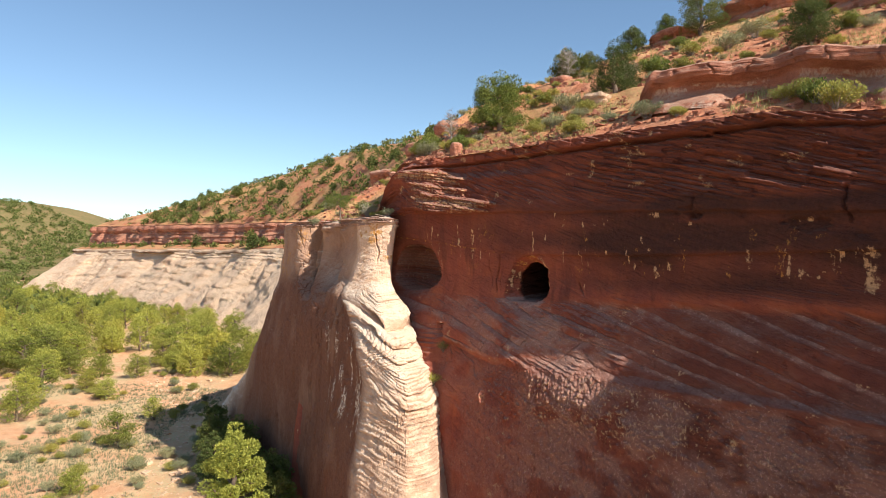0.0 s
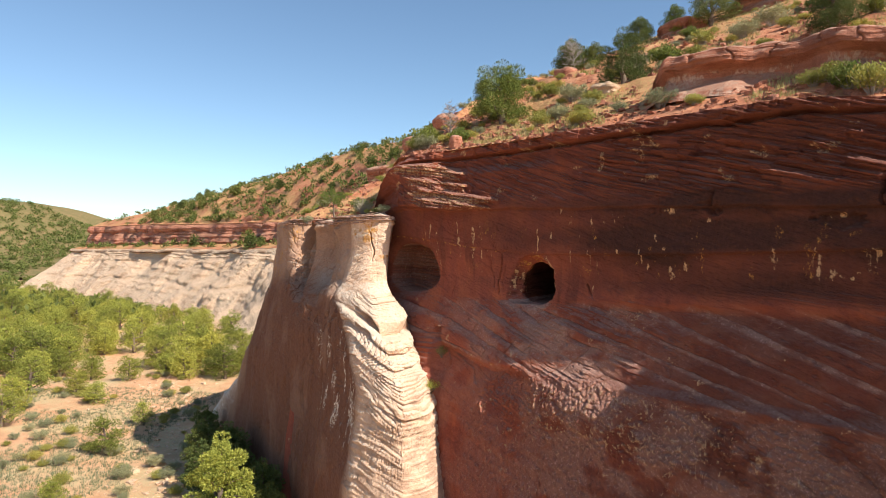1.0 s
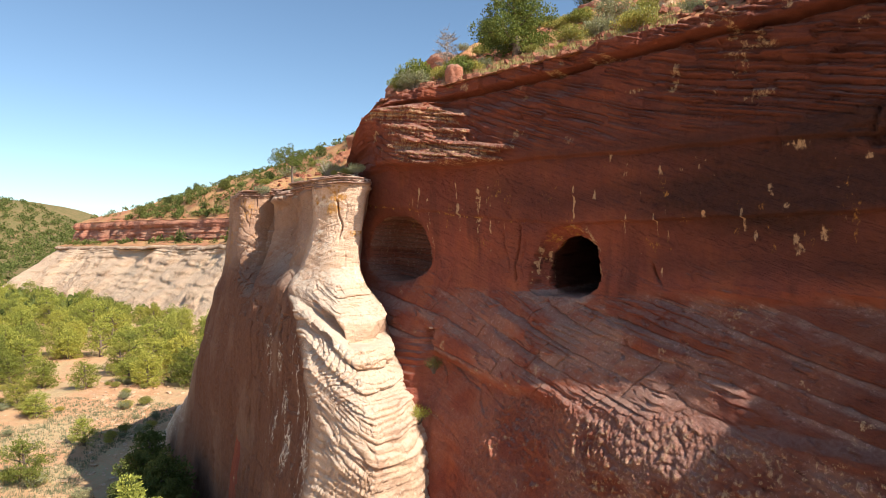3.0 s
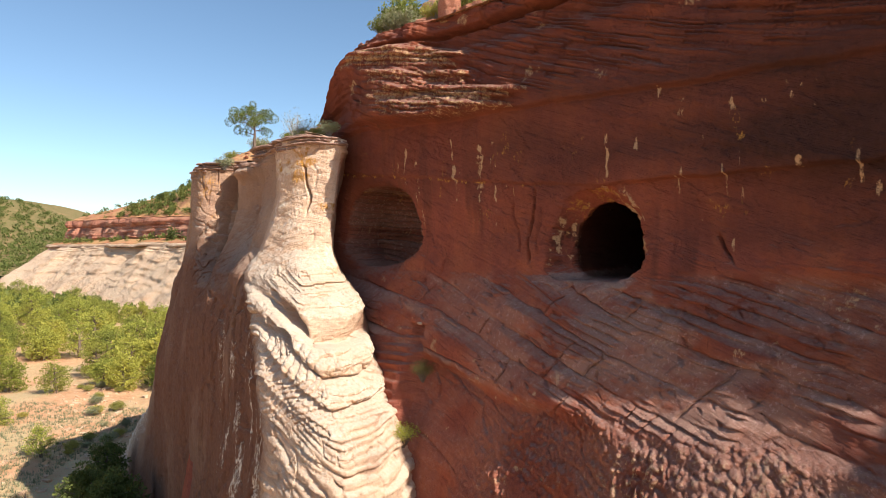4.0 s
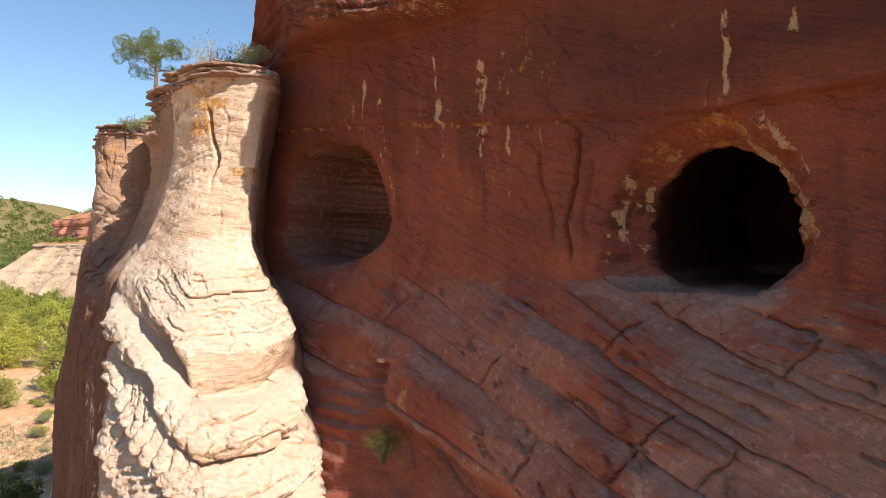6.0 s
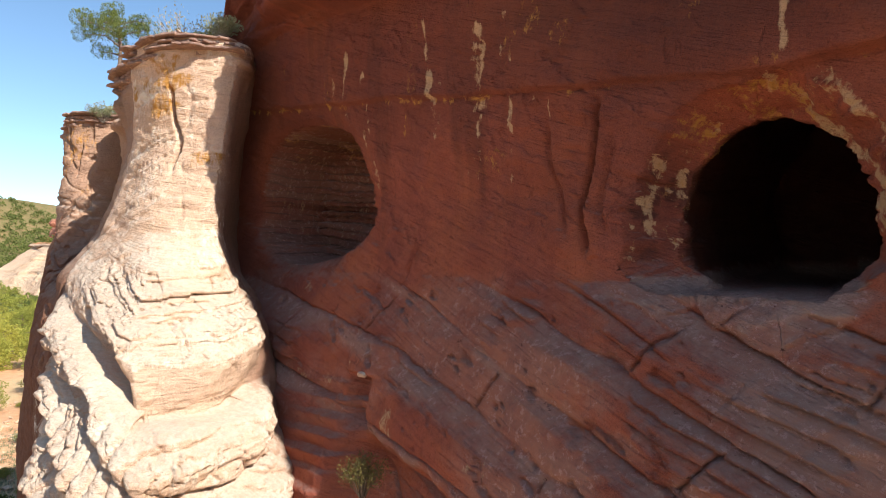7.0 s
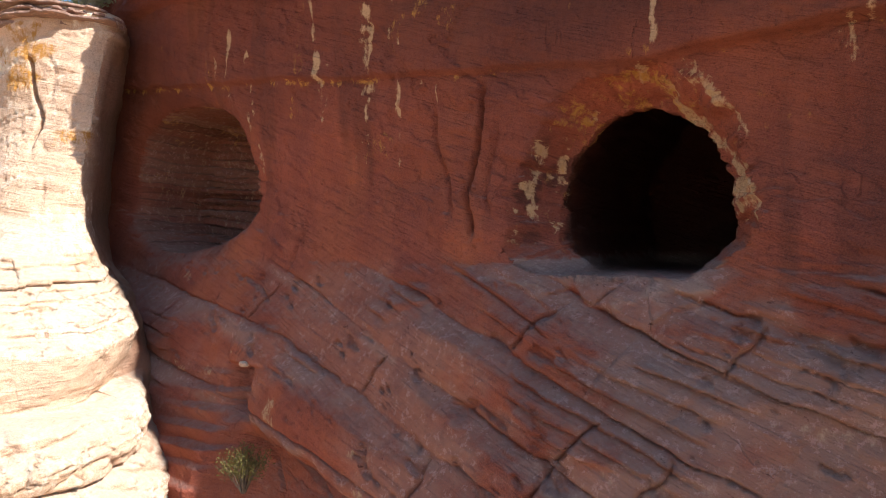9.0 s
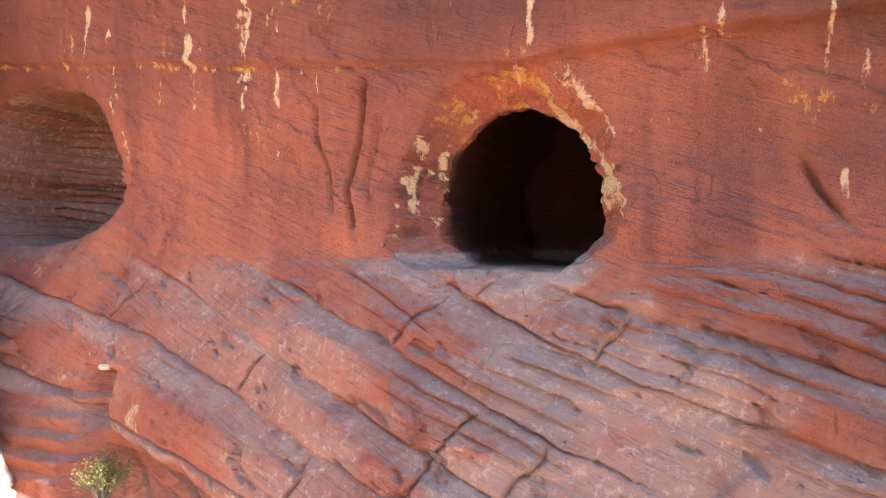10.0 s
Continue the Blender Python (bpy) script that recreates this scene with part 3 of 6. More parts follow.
    # the ledge line high on the wall, with hollows under it on the far part
    shelf = 26.75 - 0.035 * (s + 33) + 0.12 * fbm(s * 0.6, 0.0, 17.0, 3)
    out += 0.26 * smooth(-0.08, 0.05, z - shelf) * (1 - smooth(0.1, 1.8, z - shelf))
    out -= 0.10 * np.exp(-((z - shelf) / 0.06) ** 2)
    hollow = smooth(0.2, 0.5, fbm(s * 1.1, z * 1.3, 88.0, 3)) * bump(z - shelf, -0.3, 0.7) * smooth(-24, -16, s)
    out -= 0.35 * hollow
    # upper: thin ledges that dip along the cliff
    high = smooth(26.6, 27.4, z + 0.3 * wob)
    bed3 = z + (0.36 - 0.10 * smooth(-28, -18, s)) * (s + 25) + 0.28 * fbm(s * 0.10, z * 0.2, 8.0, 3)
    saw3, n3, f3 = steps(bed3 / 0.44 + 0.16 * fbm(s * 0.4, z * 0.4, 5.5, 3) + 0.5 * np.sin(bed3 * 1.9), 0.14)
    patch3 = 0.25 + 0.75 * smooth(-0.15, 0.30, fbm(s * 0.22, z * 0.35, 12.0, 3))
    out += high * patch3 * (0.07 + 0.22 * rand_of(n3, 6)) * (0.5 - np.abs(saw3 - 0.6))
    saw4, n4, f4 = steps(bed3 / 0.15 + 0.5 * fbm(s * 0.9, z * 0.9, 6.5, 2), 0.3)
    out += high * patch3 * 0.15 * rand_of(n4, 9) * (saw4 - 0.3) * (value_noise(s * 0.8, n4 * 3.3, 5.0) > -0.15)
    chunk = np.floor(s * 0.75 + 5 * rand_of(n4, 33) + 0.4 * fbm(s, z, 34.0, 2)) + 61 * n4
    out += high * 0.40 * (rand_of(chunk, 35) - 0.5) * (0.25 + 0.75 * smooth(-0.1, 0.2, fbm(s * 0.3, z * 0.6, 36.0, 3))) * (0.5 + 0.5 * smooth(-28, -18, s))
    out += high * 0.20 * (0.5 - f4) * smooth(0.45, 0.75, rand_of(chunk, 38)) * smooth(-36, -30, s)
    block = value_noise(s * 1.1, n3 * 5.1, 9.0)
    out -= high * (0.4 + 0.6 * patch3) * 0.10 * np.exp(-(np.minimum(f3, 1 - f3) / 0.06) ** 2) * (value_noise(s * 0.6, n3 * 2.3, 19.0) > -0.25)
    out += high * 0.16 * smooth(0.1, 0.16, block) * patch3
    # the sunlit ledges that stand out of the wall
    sawb, nb_, fb_ = steps((z + 0.16 * s) / 0.22 + 0.45 * fbm(s * 0.5, z * 0.5, 25.0, 3), 0.2)
    rag_s = s + 1.6 * (rand_of(nb_, 31) - 0.5) + 0.5 * fbm(s * 0.7, nb_ * 2.7, 24.0, 3)
    edge_a = np.interp(z, [26.8, 27.4, 29.2, 31.0], [-36.0, -38.2, -39.6, -42.0])
    edge_b = np.interp(z, [26.8, 27.5, 27.9, 29.2, 31.0], [-32.1, -32.2, -34.4, -35.0, -38.2])
    rise = np.clip((edge_b - rag_s) / (edge_b - edge_a), 0, 1)
    rise = 0.75 * rise + 0.25 * np.clip(np.floor(rise * 5 + rand_of(nb_, 37)) / 5, 0, 1)
    proud = rise * (1 - smooth(0.0, 5.0, edge_a - s)) * smooth(26.70, 26.82, z - 0.10 * np.clip(-35.5 - s, 0, 6)) * (1 - smooth(30.4, 31.3, z))
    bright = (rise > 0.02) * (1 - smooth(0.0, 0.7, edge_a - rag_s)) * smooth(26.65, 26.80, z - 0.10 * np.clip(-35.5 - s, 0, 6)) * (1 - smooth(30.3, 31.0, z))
    ledge_z = smooth(26.65, 26.80, z - 0.10 * np.clip(-35.5 - s, 0, 6)) * (1 - smooth(30.3, 31.0, z))
    out += 0.22 * smooth(0.0, 0.06, rise) * (1 - smooth(0.0, 5.0, edge_a - s)) * ledge_z + 1.35 * proud + bright * 0.10 * (0.5 - fb_) + bright * (0.12 * (rand_of(nb_, 3) - 0.4) + 0.06 * smooth(0.0, 0.05, fbm(s * 1.3, nb_ * 1.9, 27.0, 3)) - 0.06 * np.exp(-(np.minimum(fb_, 1 - fb_) / 0.12) ** 2))
    # cap rock at the rim: a thin slab over a dark undercut
    rim = 30.78 + 0.16 * fbm(s * 0.5, 0.0, 2.2, 3)
    out -= 0.5 * np.exp(-((z - rim + 0.10) / 0.11) ** 2)
    out += smooth(-0.03, 0.05, z - rim) * (0.26 + 0.16 * smooth(-30, -26, s) - 0.25 * smooth(-14, -8, s) + 0.26 * fbm(s * 0.9, z * 2.5, 6.6, 4) + 0.10 * (value_noise(s * 1.7, 0.0, 4.0) > 0.1))
    # the rim steps back above the sunlit ledges
    out -= 0.7 * smooth(-38.5, -36.5, s) * (1 - smooth(-28.5, -26.5, s)) * smooth(29.3, 30.1, z)
    # grain of the whole face
    out += 0.05 * fbm(s * 1.1, z * 1.6, 21.0, 4) + 0.022 * fbm(s * 5, z * 7, 31.0, 4, 0.6)
    # drifted sand below the large mouth
    fan = np.interp(s, [-31.4, -30.6, -30.0, -29.4, -28.9, -28.5, -28.15, -27.85, -27.2], [20.30, 20.06, 19.98, 19.95, 19.78, 19.56, 19.50, 19.82, 20.2]) + 0.24 * fbm(s * 2.0, z * 2.4, 52.0, 5, 0.6)
    sand = smooth(-0.02, 0.05, z - fan) * (1 - smooth(20.35, 20.45, z)) * smooth(-31.4, -30.9, s) * (1 - smooth(-27.5, -26.9, s))
    sand = sand * (0.45 + 0.55 * smooth(-0.15, 0.15, fbm(s * 1.2, z * 2.5, 53.0, 4)))
    out = out * (1 - 0.75 * sand) + 0.10 * sand
    d = d - out
    s2, z2, d2, in2, r2 = mouth_push(s, z, d)
    s2, z2, d2, in1, r1 = cave_push(s2, z2, d2, -40.75, 22.3, 2.85, 2.05, 1.78, 3.0, 2.2, 2.3)
    inner = (in1 | in2) * 1.0
    band, nb, fb = steps((z2 + 0.10 * s2) / 0.21 + 0.5 * fbm(s2 * 0.35, d2 * 0.35, 3.0, 3) + 0.4 * np.sin(z2 * 3.1), 0.2)
    d2 = d2 + in1 * smooth(1.0, 0.9, r1) * (0.36 * (rand_of(nb, 5) - 0.4) + 0.14 * np.exp(-(np.minimum(fb, 1 - fb) / 0.12) ** 2))
    rough_in = inner * (0.16 * fbm(s2 * 0.9, z2 * 2.2, d2 * 0.9, 4) + 0.05 * fbm(s2 * 4, z2 * 6, d2 * 4, 3))
    s2, z2, d2 = s2 + rough_in, z2 + rough_in * 0.6, d2 + rough_in
    # wear masks, with some light and shade painted into them
    n_fine = fbm(s * 3.0, z * 0.7, 41.0, 4)
    pale = np.zeros_like(s)
    strand = smooth(-0.5, -0.15, fbm(s * 3.0, z * 3.5, 67.0, 4, 0.6)) * smooth(-0.35, 0.05, fbm(s * 11.0, z * 0.9, 68.0, 3))
    for sc, top, foot, half in DRIPS:
        w = 0.85 * half * (1.0 + 0.8 * value_noise(sc, z * 1.8, 3.0) + 0.4 * n_fine)
        pale = np.maximum(pale, 0.66 * strand * np.exp(-((s - sc - 0.05 * value_noise(z * 2.0, sc, 1.0)) / np.maximum(w, 0.02)) ** 2) * smooth(foot - 0.25, foot + 0.25, z) * (1 - smooth(top - 0.1, top + 0.1, z)))
    specks = smooth(0.50, 0.66, fbm(s * 2.2, z * 1.1, 43.0, 5)) * smooth(21.5, 22.5, z) * (1 - smooth(25.5, 26.5, z))
    pale = np.maximum(pale, 0.6 * specks)
    ang2 = np.arctan2(z - MOUTH[1], s - MOUTH[0])
    flaky = fbm(s2 * 2.6, z2 * 2.6, d2 * 2.6, 5, 0.6)
    chips = fbm(s2 * 4.6, z2 * 4.6, d2 * 4.6, 5, 0.6)
    flow = fbm(s2 * 3.2 + 2.4 * z2, z2 * 1.1, d2 * 2.0, 5, 0.6)
    jamb = in2 & (r2 > 0.66)
    left = np.maximum(smooth(2.35, 2.6, ang2), smooth(-2.7, -2.9, ang2))
    right = smooth(-0.5, -0.2, ang2) * (1 - smooth(1.2, 1.5, ang2))
    crown = smooth(1.1, 1.3, ang2) * (1 - smooth(2.2, 2.5, ang2))
    pale = np.maximum(pale, jamb * (0.10 + left * 0.44 * smooth(0.08, 0.16, chips) + right * 0.5 * smooth(0.0, 0.2, flow)))
    hood = smooth(0.35, 0.5, ang2) * (1 - smooth(1.15, 1.3, ang2)) * smooth(0.99, 1.0, r2) * (1 - smooth(1.02, 1.22, r2 + 0.3 * flow))
    pale = np.maximum(pale, hood * 0.6 * smooth(0.0, 0.2, flow))
    pale = np.maximum(pale, high * 0.42 * smooth(0.36, 0.55, fbm(s * 0.7, z * 1.0, 45.0, 5)))
    pale = np.maximum(pale, rough * grains * (0.18 + 0.20 * smooth(-28.0, -26.0, s) * (1 - smooth(-17, -13, s)) * smooth(12, 13.5, z)) * smooth(0.08, 0.3, pits))
    # sunlight on the standing ledges is partly painted as a paler colour
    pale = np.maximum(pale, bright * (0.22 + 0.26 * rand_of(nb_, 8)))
    pale = np.where(in1, 0.10 + 0.12 * rand_of(nb, 9) * smooth(1.0, 0.93, r1), pale)
    pale = np.maximum(pale, low * 0.4 * smooth(0.35, 0.6, fbm(s * 1.2, z * 2.0, 51.0, 5)))
    dark = 0.5 * smooth(0.1, 0.5, fbm(s * 1.1, z * 0.12, 46.0, 4)) * (1 - low) * (1 - inner)
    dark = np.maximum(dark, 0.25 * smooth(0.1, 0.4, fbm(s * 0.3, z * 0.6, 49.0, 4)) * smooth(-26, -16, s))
    # varnish deepened towards the top and right, to stand in for shade
    shade_coat = (0.44 - 0.14 * high) * smooth(22.6, 25.0, z + wob) + (0.20 * smooth(-37, -31, s) + 0.60 * smooth(-29, -18, s)) * smooth(20.6, 21.8, z) * (1 - 0.55 * high) + (0.30 * smooth(-29, -24, s) + 0.34 * smooth(-25, -14, s)) * (1 - smooth(20.2, 21.2, z))
    dark = np.maximum(dark, shade_coat * (1 + 0.35 * fbm(s * 0.25, z * 0.9, 50.0, 5) - 0.2 * bump(z + 0.02 * s, 25.4, 0.8))) * (1 - inner)
    ochre = 0.26 * smooth(0.3, 0.55, fbm(s * 1.5, z * 0.8, 47.0, 4)) * smooth(21.5, 23, z) * (1 - smooth(25, 27, z))
    ochre = np.maximum(ochre, (0.5 - 0.3 * smooth(-33.5, -32, s)) * midz * np.exp(-((z - line + 0.06) / 0.08) ** 2) * smooth(-0.2, 0.2, n_fine))
    ochre = np.maximum(ochre, jamb * (0.12 + 0.34 * crown * smooth(-0.05, 0.15, flow)))
    ochre = np.maximum(ochre, in1 * 0.45 * smooth(23.5, 24.0, z2) * smooth(-0.1, 0.15, fbm(s2 * 0.8, z2 * 2.5, d2, 4)))
    dark = np.maximum(dark, in1 * np.maximum(0.4 * (rand_of(nb, 13) > 0.6), 0.9 * np.exp(-(np.minimum(fb, 1 - fb) / 0.10) ** 2)) * smooth(-0.3, 0.1, fbm(s2 * 0.8, nb * 3.0, 5.0, 3)))
    dark = np.maximum(dark, jamb * left * (0.25 + 0.5 * smooth(0.05, -0.15, flaky)))
    # the chamber's darkness is painted onto its inner walls
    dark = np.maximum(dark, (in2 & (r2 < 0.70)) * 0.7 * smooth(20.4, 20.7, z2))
    sand = np.maximum(sand, (in2 & (z2 < 20.5)) * 0.9)
    sand = np.maximum(sand, in1 * (0.10 + 0.45 * rand_of(nb, 43) + 0.35 * (z2 < 20.75)))
    grey = low * smooth(peak + 0.02, peak + 0.25, f) * (1 - smooth(0.93, 0.99, f)) * (0.30 + 0.6 * smooth(-0.2, 0.35, fbm(s * 1.4, z * 1.8, 54.0, 5, 0.6)))
    sand = np.maximum(sand, (0.62 + 0.1 * calm) * bedded * grey * (1 - inner))
    sand = np.maximum(sand, low * bedded * smooth(-0.30, 0.35, fbm(s * 0.5, z * 0.9, 96.0, 5, 0.6)) * (0.28 + 0.40 * smooth(-34, -28, s)) * (1 - 0.8 * smooth(-25, -18, s)) * (1 - inner))
    # the rim falls off to a rounded shoulder above the buttress
    top = np.interp(s2, [-47.5, -46, -45.4, -44.3, -42.7, -41.0], [26.4, 27.2, 27.9, 29.4, 30.8, RIM_Z]) - 0.7 * smooth(-14, -5, s2)
    z2 = np.where(z2 > 25.5, 25.5 + (z2 - 25.5) * (top - 25.5) / (RIM_Z - 25.5), z2)
    sand = np.maximum(sand, 0.40 * rough * (0.45 + 0.55 * smooth(-30, -24, s)) * smooth(-0.4, 0.15, fbm(s * 0.6, z * 0.8, 84.0, 4)))
    x, y = to_xy(s2, d2)
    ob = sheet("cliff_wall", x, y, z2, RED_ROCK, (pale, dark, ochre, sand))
    return tagged(ob, "red sandstone cliff face with two cave mouths and tilted beds", "cliff", kind="structure")


build_cliff_wall()

# ---- the pale buttress beside the wall: plan sections from its slot round the nose to its far flank ----
PLAN_FOOT = [-5.5, 60, 1.5, 50.5, 0.6, 44.5, -2.6, 42.6, -6.9, 46.4, -10.3, 52.8, -12.3, 56.8, -14.2, 60.2, -22, 73, -33, 93, -14, 112]
PLAN_02 = [-5.5, 60, 1.2, 50.5, 0.3, 45.2, -2.6, 43.5, -6.6, 46.6, -10.0, 53.0, -12.0, 57.0, -13.9, 60.4, -21.3, 73, -31, 92, -13, 108]
PLAN_08 = [-5.5, 60, 0.6, 51, -0.1, 47.6, -2.5, 44.9, -6.0, 47.0, -9.5, 53.2, -11.6, 57.0, -13.5, 60.2, -20.4, 72, -25, 86, -10, 102]
PLAN_14 = [-5.5, 60, -0.4, 52, -1.0, 49.3, -2.7, 46.7, -5.2, 48.0, -8.9, 53.6, -11.2, 57.2, -13.0, 60.0, -19.6, 70.8, -20.5, 80, -8, 97]
PLAN_17 = [-5.5, 60, -2.4, 53.2, -2.4, 50.9, -3.9, 48.7, -6.2, 49.8, -9.4, 54.8, -11.6, 58.0, -13.4, 60.6, -19.0, 71.2, -18.5, 79, -6, 95]
PLAN_19 = [-5.5, 60, -3.1, 54, -2.9, 52.1, -5.0, 50.6, -7.2, 52.1, -10.2, 57.0, -12.4, 60.3, -14.2, 62.5, -18.5, 71.5, -17.4, 79, -4, 94]
PLAN_20 = [-5.5, 60, -4.0, 55.3, -3.9, 53.3, -5.4, 52.2, -8.2, 54.0, -10.5, 58.2, -12.4, 61.8, -14.4, 63.2, -18.1, 71.8, -17, 79, -4, 94]
PLAN_21 = [-5.5, 60, -4.7, 56.0, -4.3, 53.8, -5.9, 53.3, -7.6, 54.6, -9.8, 59.2, -12.3, 63.2, -14.5, 64.0, -17.9, 72, -16.8, 79, -4, 94]
PLAN_24 = [-5.5, 60, -4.5, 56.3, -4.1, 54.2, -5.6, 54.2, -6.9, 55.0, -9.4, 60.2, -12.0, 64.4, -14.7, 64.8, -17.5, 72.4, -16.5, 79, -4, 94]
PLAN_TOP = [-5.5, 60, -4.2, 56.5, -3.9, 54.6, -5.5, 54.4, -7.0, 55.2, -9.5, 60.2, -12.0, 64.5, -14.8, 65.2, -17.3, 72.6, -16.3, 79, -4, 94]
SECTIONS = list(zip((-3.0, 2.0, 8.0, 14.0, 17.0, 19.2, 20.2, 21.3, 24.0, 26.5),
                    (PLAN_FOOT, PLAN_02, PLAN_08, PLAN_14, PLAN_17, PLAN_19, PLAN_20, PLAN_21, PLAN_24, PLAN_TOP)))


# stair of the nose: heights, and how far the rock stands out of its mean slope
TERRACE_Z = [8, 11.5, 11.55, 12.4, 12.5, 12.56, 13.4, 13.5, 13.56, 14.45, 14.52, 14.6, 15.45, 15.5, 15.58, 15.7, 16.4, 16.46, 16.54, 16.8, 17.25, 17.38, 17.45, 17.52, 18.45, 18.56, 19.1, 20.1, 20.7]
TERRACE_OUT = [0.1, 0.1, 0.35, 0.15, 0.0, 0.35, 0.15, -0.05, 0.34, 0.12, -0.08, 0.32, -0.05, -0.14, 0.22, 0.30, 0.05, -0.12, 0.22, 0.38, 0.36, 0.22, -0.05, -0.42, 0.34, 0.44, 0.25, 0.0, 0.0]


def build_buttress():
    t = spans((0, 1, 0.025), (1, 3, 0.012), (3, 4.3, 0.009), (4.3, 7, 0.013), (7, 8, 0.013), (8, 10, 0.022))
    zv = spans((-3, 6, 0.4), (6, 12.5, 0.085), (12.5, 15, 0.055), (15, 20.3, 0.036), (20.3, 26.5, 0.055))
    hs = [h for h, _ in SECTIONS]
    k = np.arange(11)
    w = 0.8 - 0.55 * bump(t, 4.0, 0.6)
    px = np.array([w * curve_through(c[0::2], t) + (1 - w) * np.interp(t, k, c[0::2]) for _, c in SECTIONS])
    py = np.array([w * curve_through(c[1::2], t) + (1 - w) * np.interp(t, k, c[1::2]) for _, c in SECTIONS])
    x = np.array([np.interp(zv, hs, px[:, k]) for k in range(len(t))]).T
    y = np.array([np.interp(zv, hs, py[:, k]) for k in range(len(t))]).T
    # soften the bends between the sections
    for a in (x, y):
        for _ in range(14):
            a[1:-1] = 0.25 * a[:-2] + 0.5 * a[1:-1] + 0.25 * a[2:]
    z = np.broadcast_to(zv[:, None], x.shape).copy()
    tt = np.broadcast_to(t[None, :], x.shape)
    gx, gy = np.gradient(x, axis=1), np.gradient(y, axis=1)
    ln = np.sqrt(gx ** 2 + gy ** 2) + 1e-9
    nx, ny = gy / ln, -gx / ln
    sgn = np.sign(np.mean(nx[:, 300:420] * -0.7 + ny[:, 300:420] * -0.7))
    nx, ny = nx * sgn, ny * sgn
    nose = smooth(1.2, 2.0, tt) * (1 - smooth(4.0, 4.3, tt))
    sd = (x - y) / R2
    out = 0.26 * fbm(x * 0.35, y * 0.35, z * 0.22, 3)
    # ledgy nose below the neck, smooth above; the terraces sag in front and climb steeply towards the flank
    ledgy = nose * (1 - smooth(20.1, 20.7, z + 0.3 * fbm(x * 0.5, y * 0.5, 3.0, 2)))
    b = z - np.interp(z, [13, 16, 17.6], [1.3, 1.6, 2.2]) * np.clip(tt - 2.95, 0, 1.0) - 0.5 * np.clip(2.3 - tt, 0, 1) + 0.22 * fbm(x * 0.5, y * 0.5, z * 0.35, 4)
    out += ledgy * np.interp(z, [14.5, 16.2], [0.5, 1.0]) * np.interp(b, TERRACE_Z, TERRACE_OUT) * (0.7 + 0.6 * value_noise(sd * 0.5, z * 0.4, 23.0))
    # thin broken ledges in the upper terrace and on the lower bands
    warp = 0.5 * fbm(x * 0.7, y * 0.7, z * 0.5, 3)
    b2 = (b + 0.06 * sd) / 0.15 + 0.7 * warp + 0.5 * np.sin(b * 3.3)
    n2 = np.floor(b2)
    f2 = b2 - n2
    seg = np.floor(sd * 1.1 + 4 * rand_of(n2, 41) + 0.5 * fbm(x * 1.2, y * 1.2, z * 1.2, 3))
    broken = value_noise(sd * 1.3 + 3 * n2, n2 * 3.1, 2.0)
    thin = ledgy * (0.22 + 0.78 * bump(b, 19.4, 0.55)) * (1 - 0.8 * bump(b, 18.2, 0.6)) * smooth(7.0, 9.0, z)
    out += thin * (0.26 * (rand_of(n2 * 53 + seg, 7) - 0.45) + 0.10 * (rand_of(n2, 9) - 0.5))
    out -= thin * 0.10 * np.exp(-(np.minimum(f2, 1 - f2) / 0.14) ** 2) * (broken > -0.1)
    # rounded layers like stacked cushions below the drum
    b7 = (b + 0.22 * fbm(x * 0.35, y * 0.35, z * 0.6, 3)) / np.interp(z, [12, 15, 16.5, 18], [0.22, 0.24, 0.30, 0.34]) + 0.5 * np.sin(b * 2.7)
    n7 = np.floor(b7)
    f7 = b7 - n7
    foot = ledgy * smooth(17.75, 17.45, b) * smooth(6.0, 8.0, z) * (0.45 + 0.55 * smooth(-0.3, 0.1, fbm(sd * 0.45, z * 0.8, 33.0, 3)))
    out += foot * (0.17 * np.sqrt(np.clip(1 - (2 * f7 - 1) ** 2, 0, 1)) - 0.11 + 0.20 * (rand_of(n7, 8) - 0.5) * (0.6 + 0.8 * value_noise(sd * 0.6, n7 * 2.9, 6.0)))
    # blocks parted by joints
    row = np.floor(b / 0.55 + 0.3 * warp)
    along = (tt * 3.1 + 0.5 * fbm(x * 1.1, y * 1.1, z * 1.1, 4) + 4.3 * rand_of(row, 14)) / (0.7 + 1.1 * rand_of(row, 15))
    jf = np.abs(along % 1.0 - 0.5)
    stony = ledgy * (1 - 0.85 * bump(b, 17.9, 0.55)) * smooth(8.0, 10.0, z)
    out -= stony * 0.10 * np.exp(-((0.5 - jf) / 0.022) ** 2) * (rand_of(row * 13 + np.floor(along), 3) > 0.45)
    out += stony * 0.09 * (rand_of(row * 19 + np.floor(along), 5) - 0.5)
    vein = np.abs(fbm(x * 0.9, y * 0.9, z * 1.2 + 5, 4))
    out -= stony * 0.10 * smooth(0.03, 0.0, vein)
    out += ledgy * (0.04 * fbm(x * 1.4, y * 1.4, z * 2.2, 4) + 0.018 * fbm(x * 4.2, y * 4.2, z * 6.0, 3))
    # hollows behind the sagging rims near the flank
    dent = 0.10 * fbm(x, y, z, 3)
    out -= 0.85 * smooth(3.04, 3.09, tt + dent) * (1 - smooth(3.42, 3.6, tt + dent)) * smooth(17.4, 17.55, b) * (1 - smooth(18.2, 18.7, b + 2 * dent)) * nose
    out -= 0.70 * smooth(3.26, 3.32, tt + dent) * (1 - smooth(3.58, 3.75, tt + dent)) * smooth(16.5, 16.65, b) * (1 - smooth(17.0, 17.25, b + 2 * dent)) * nose
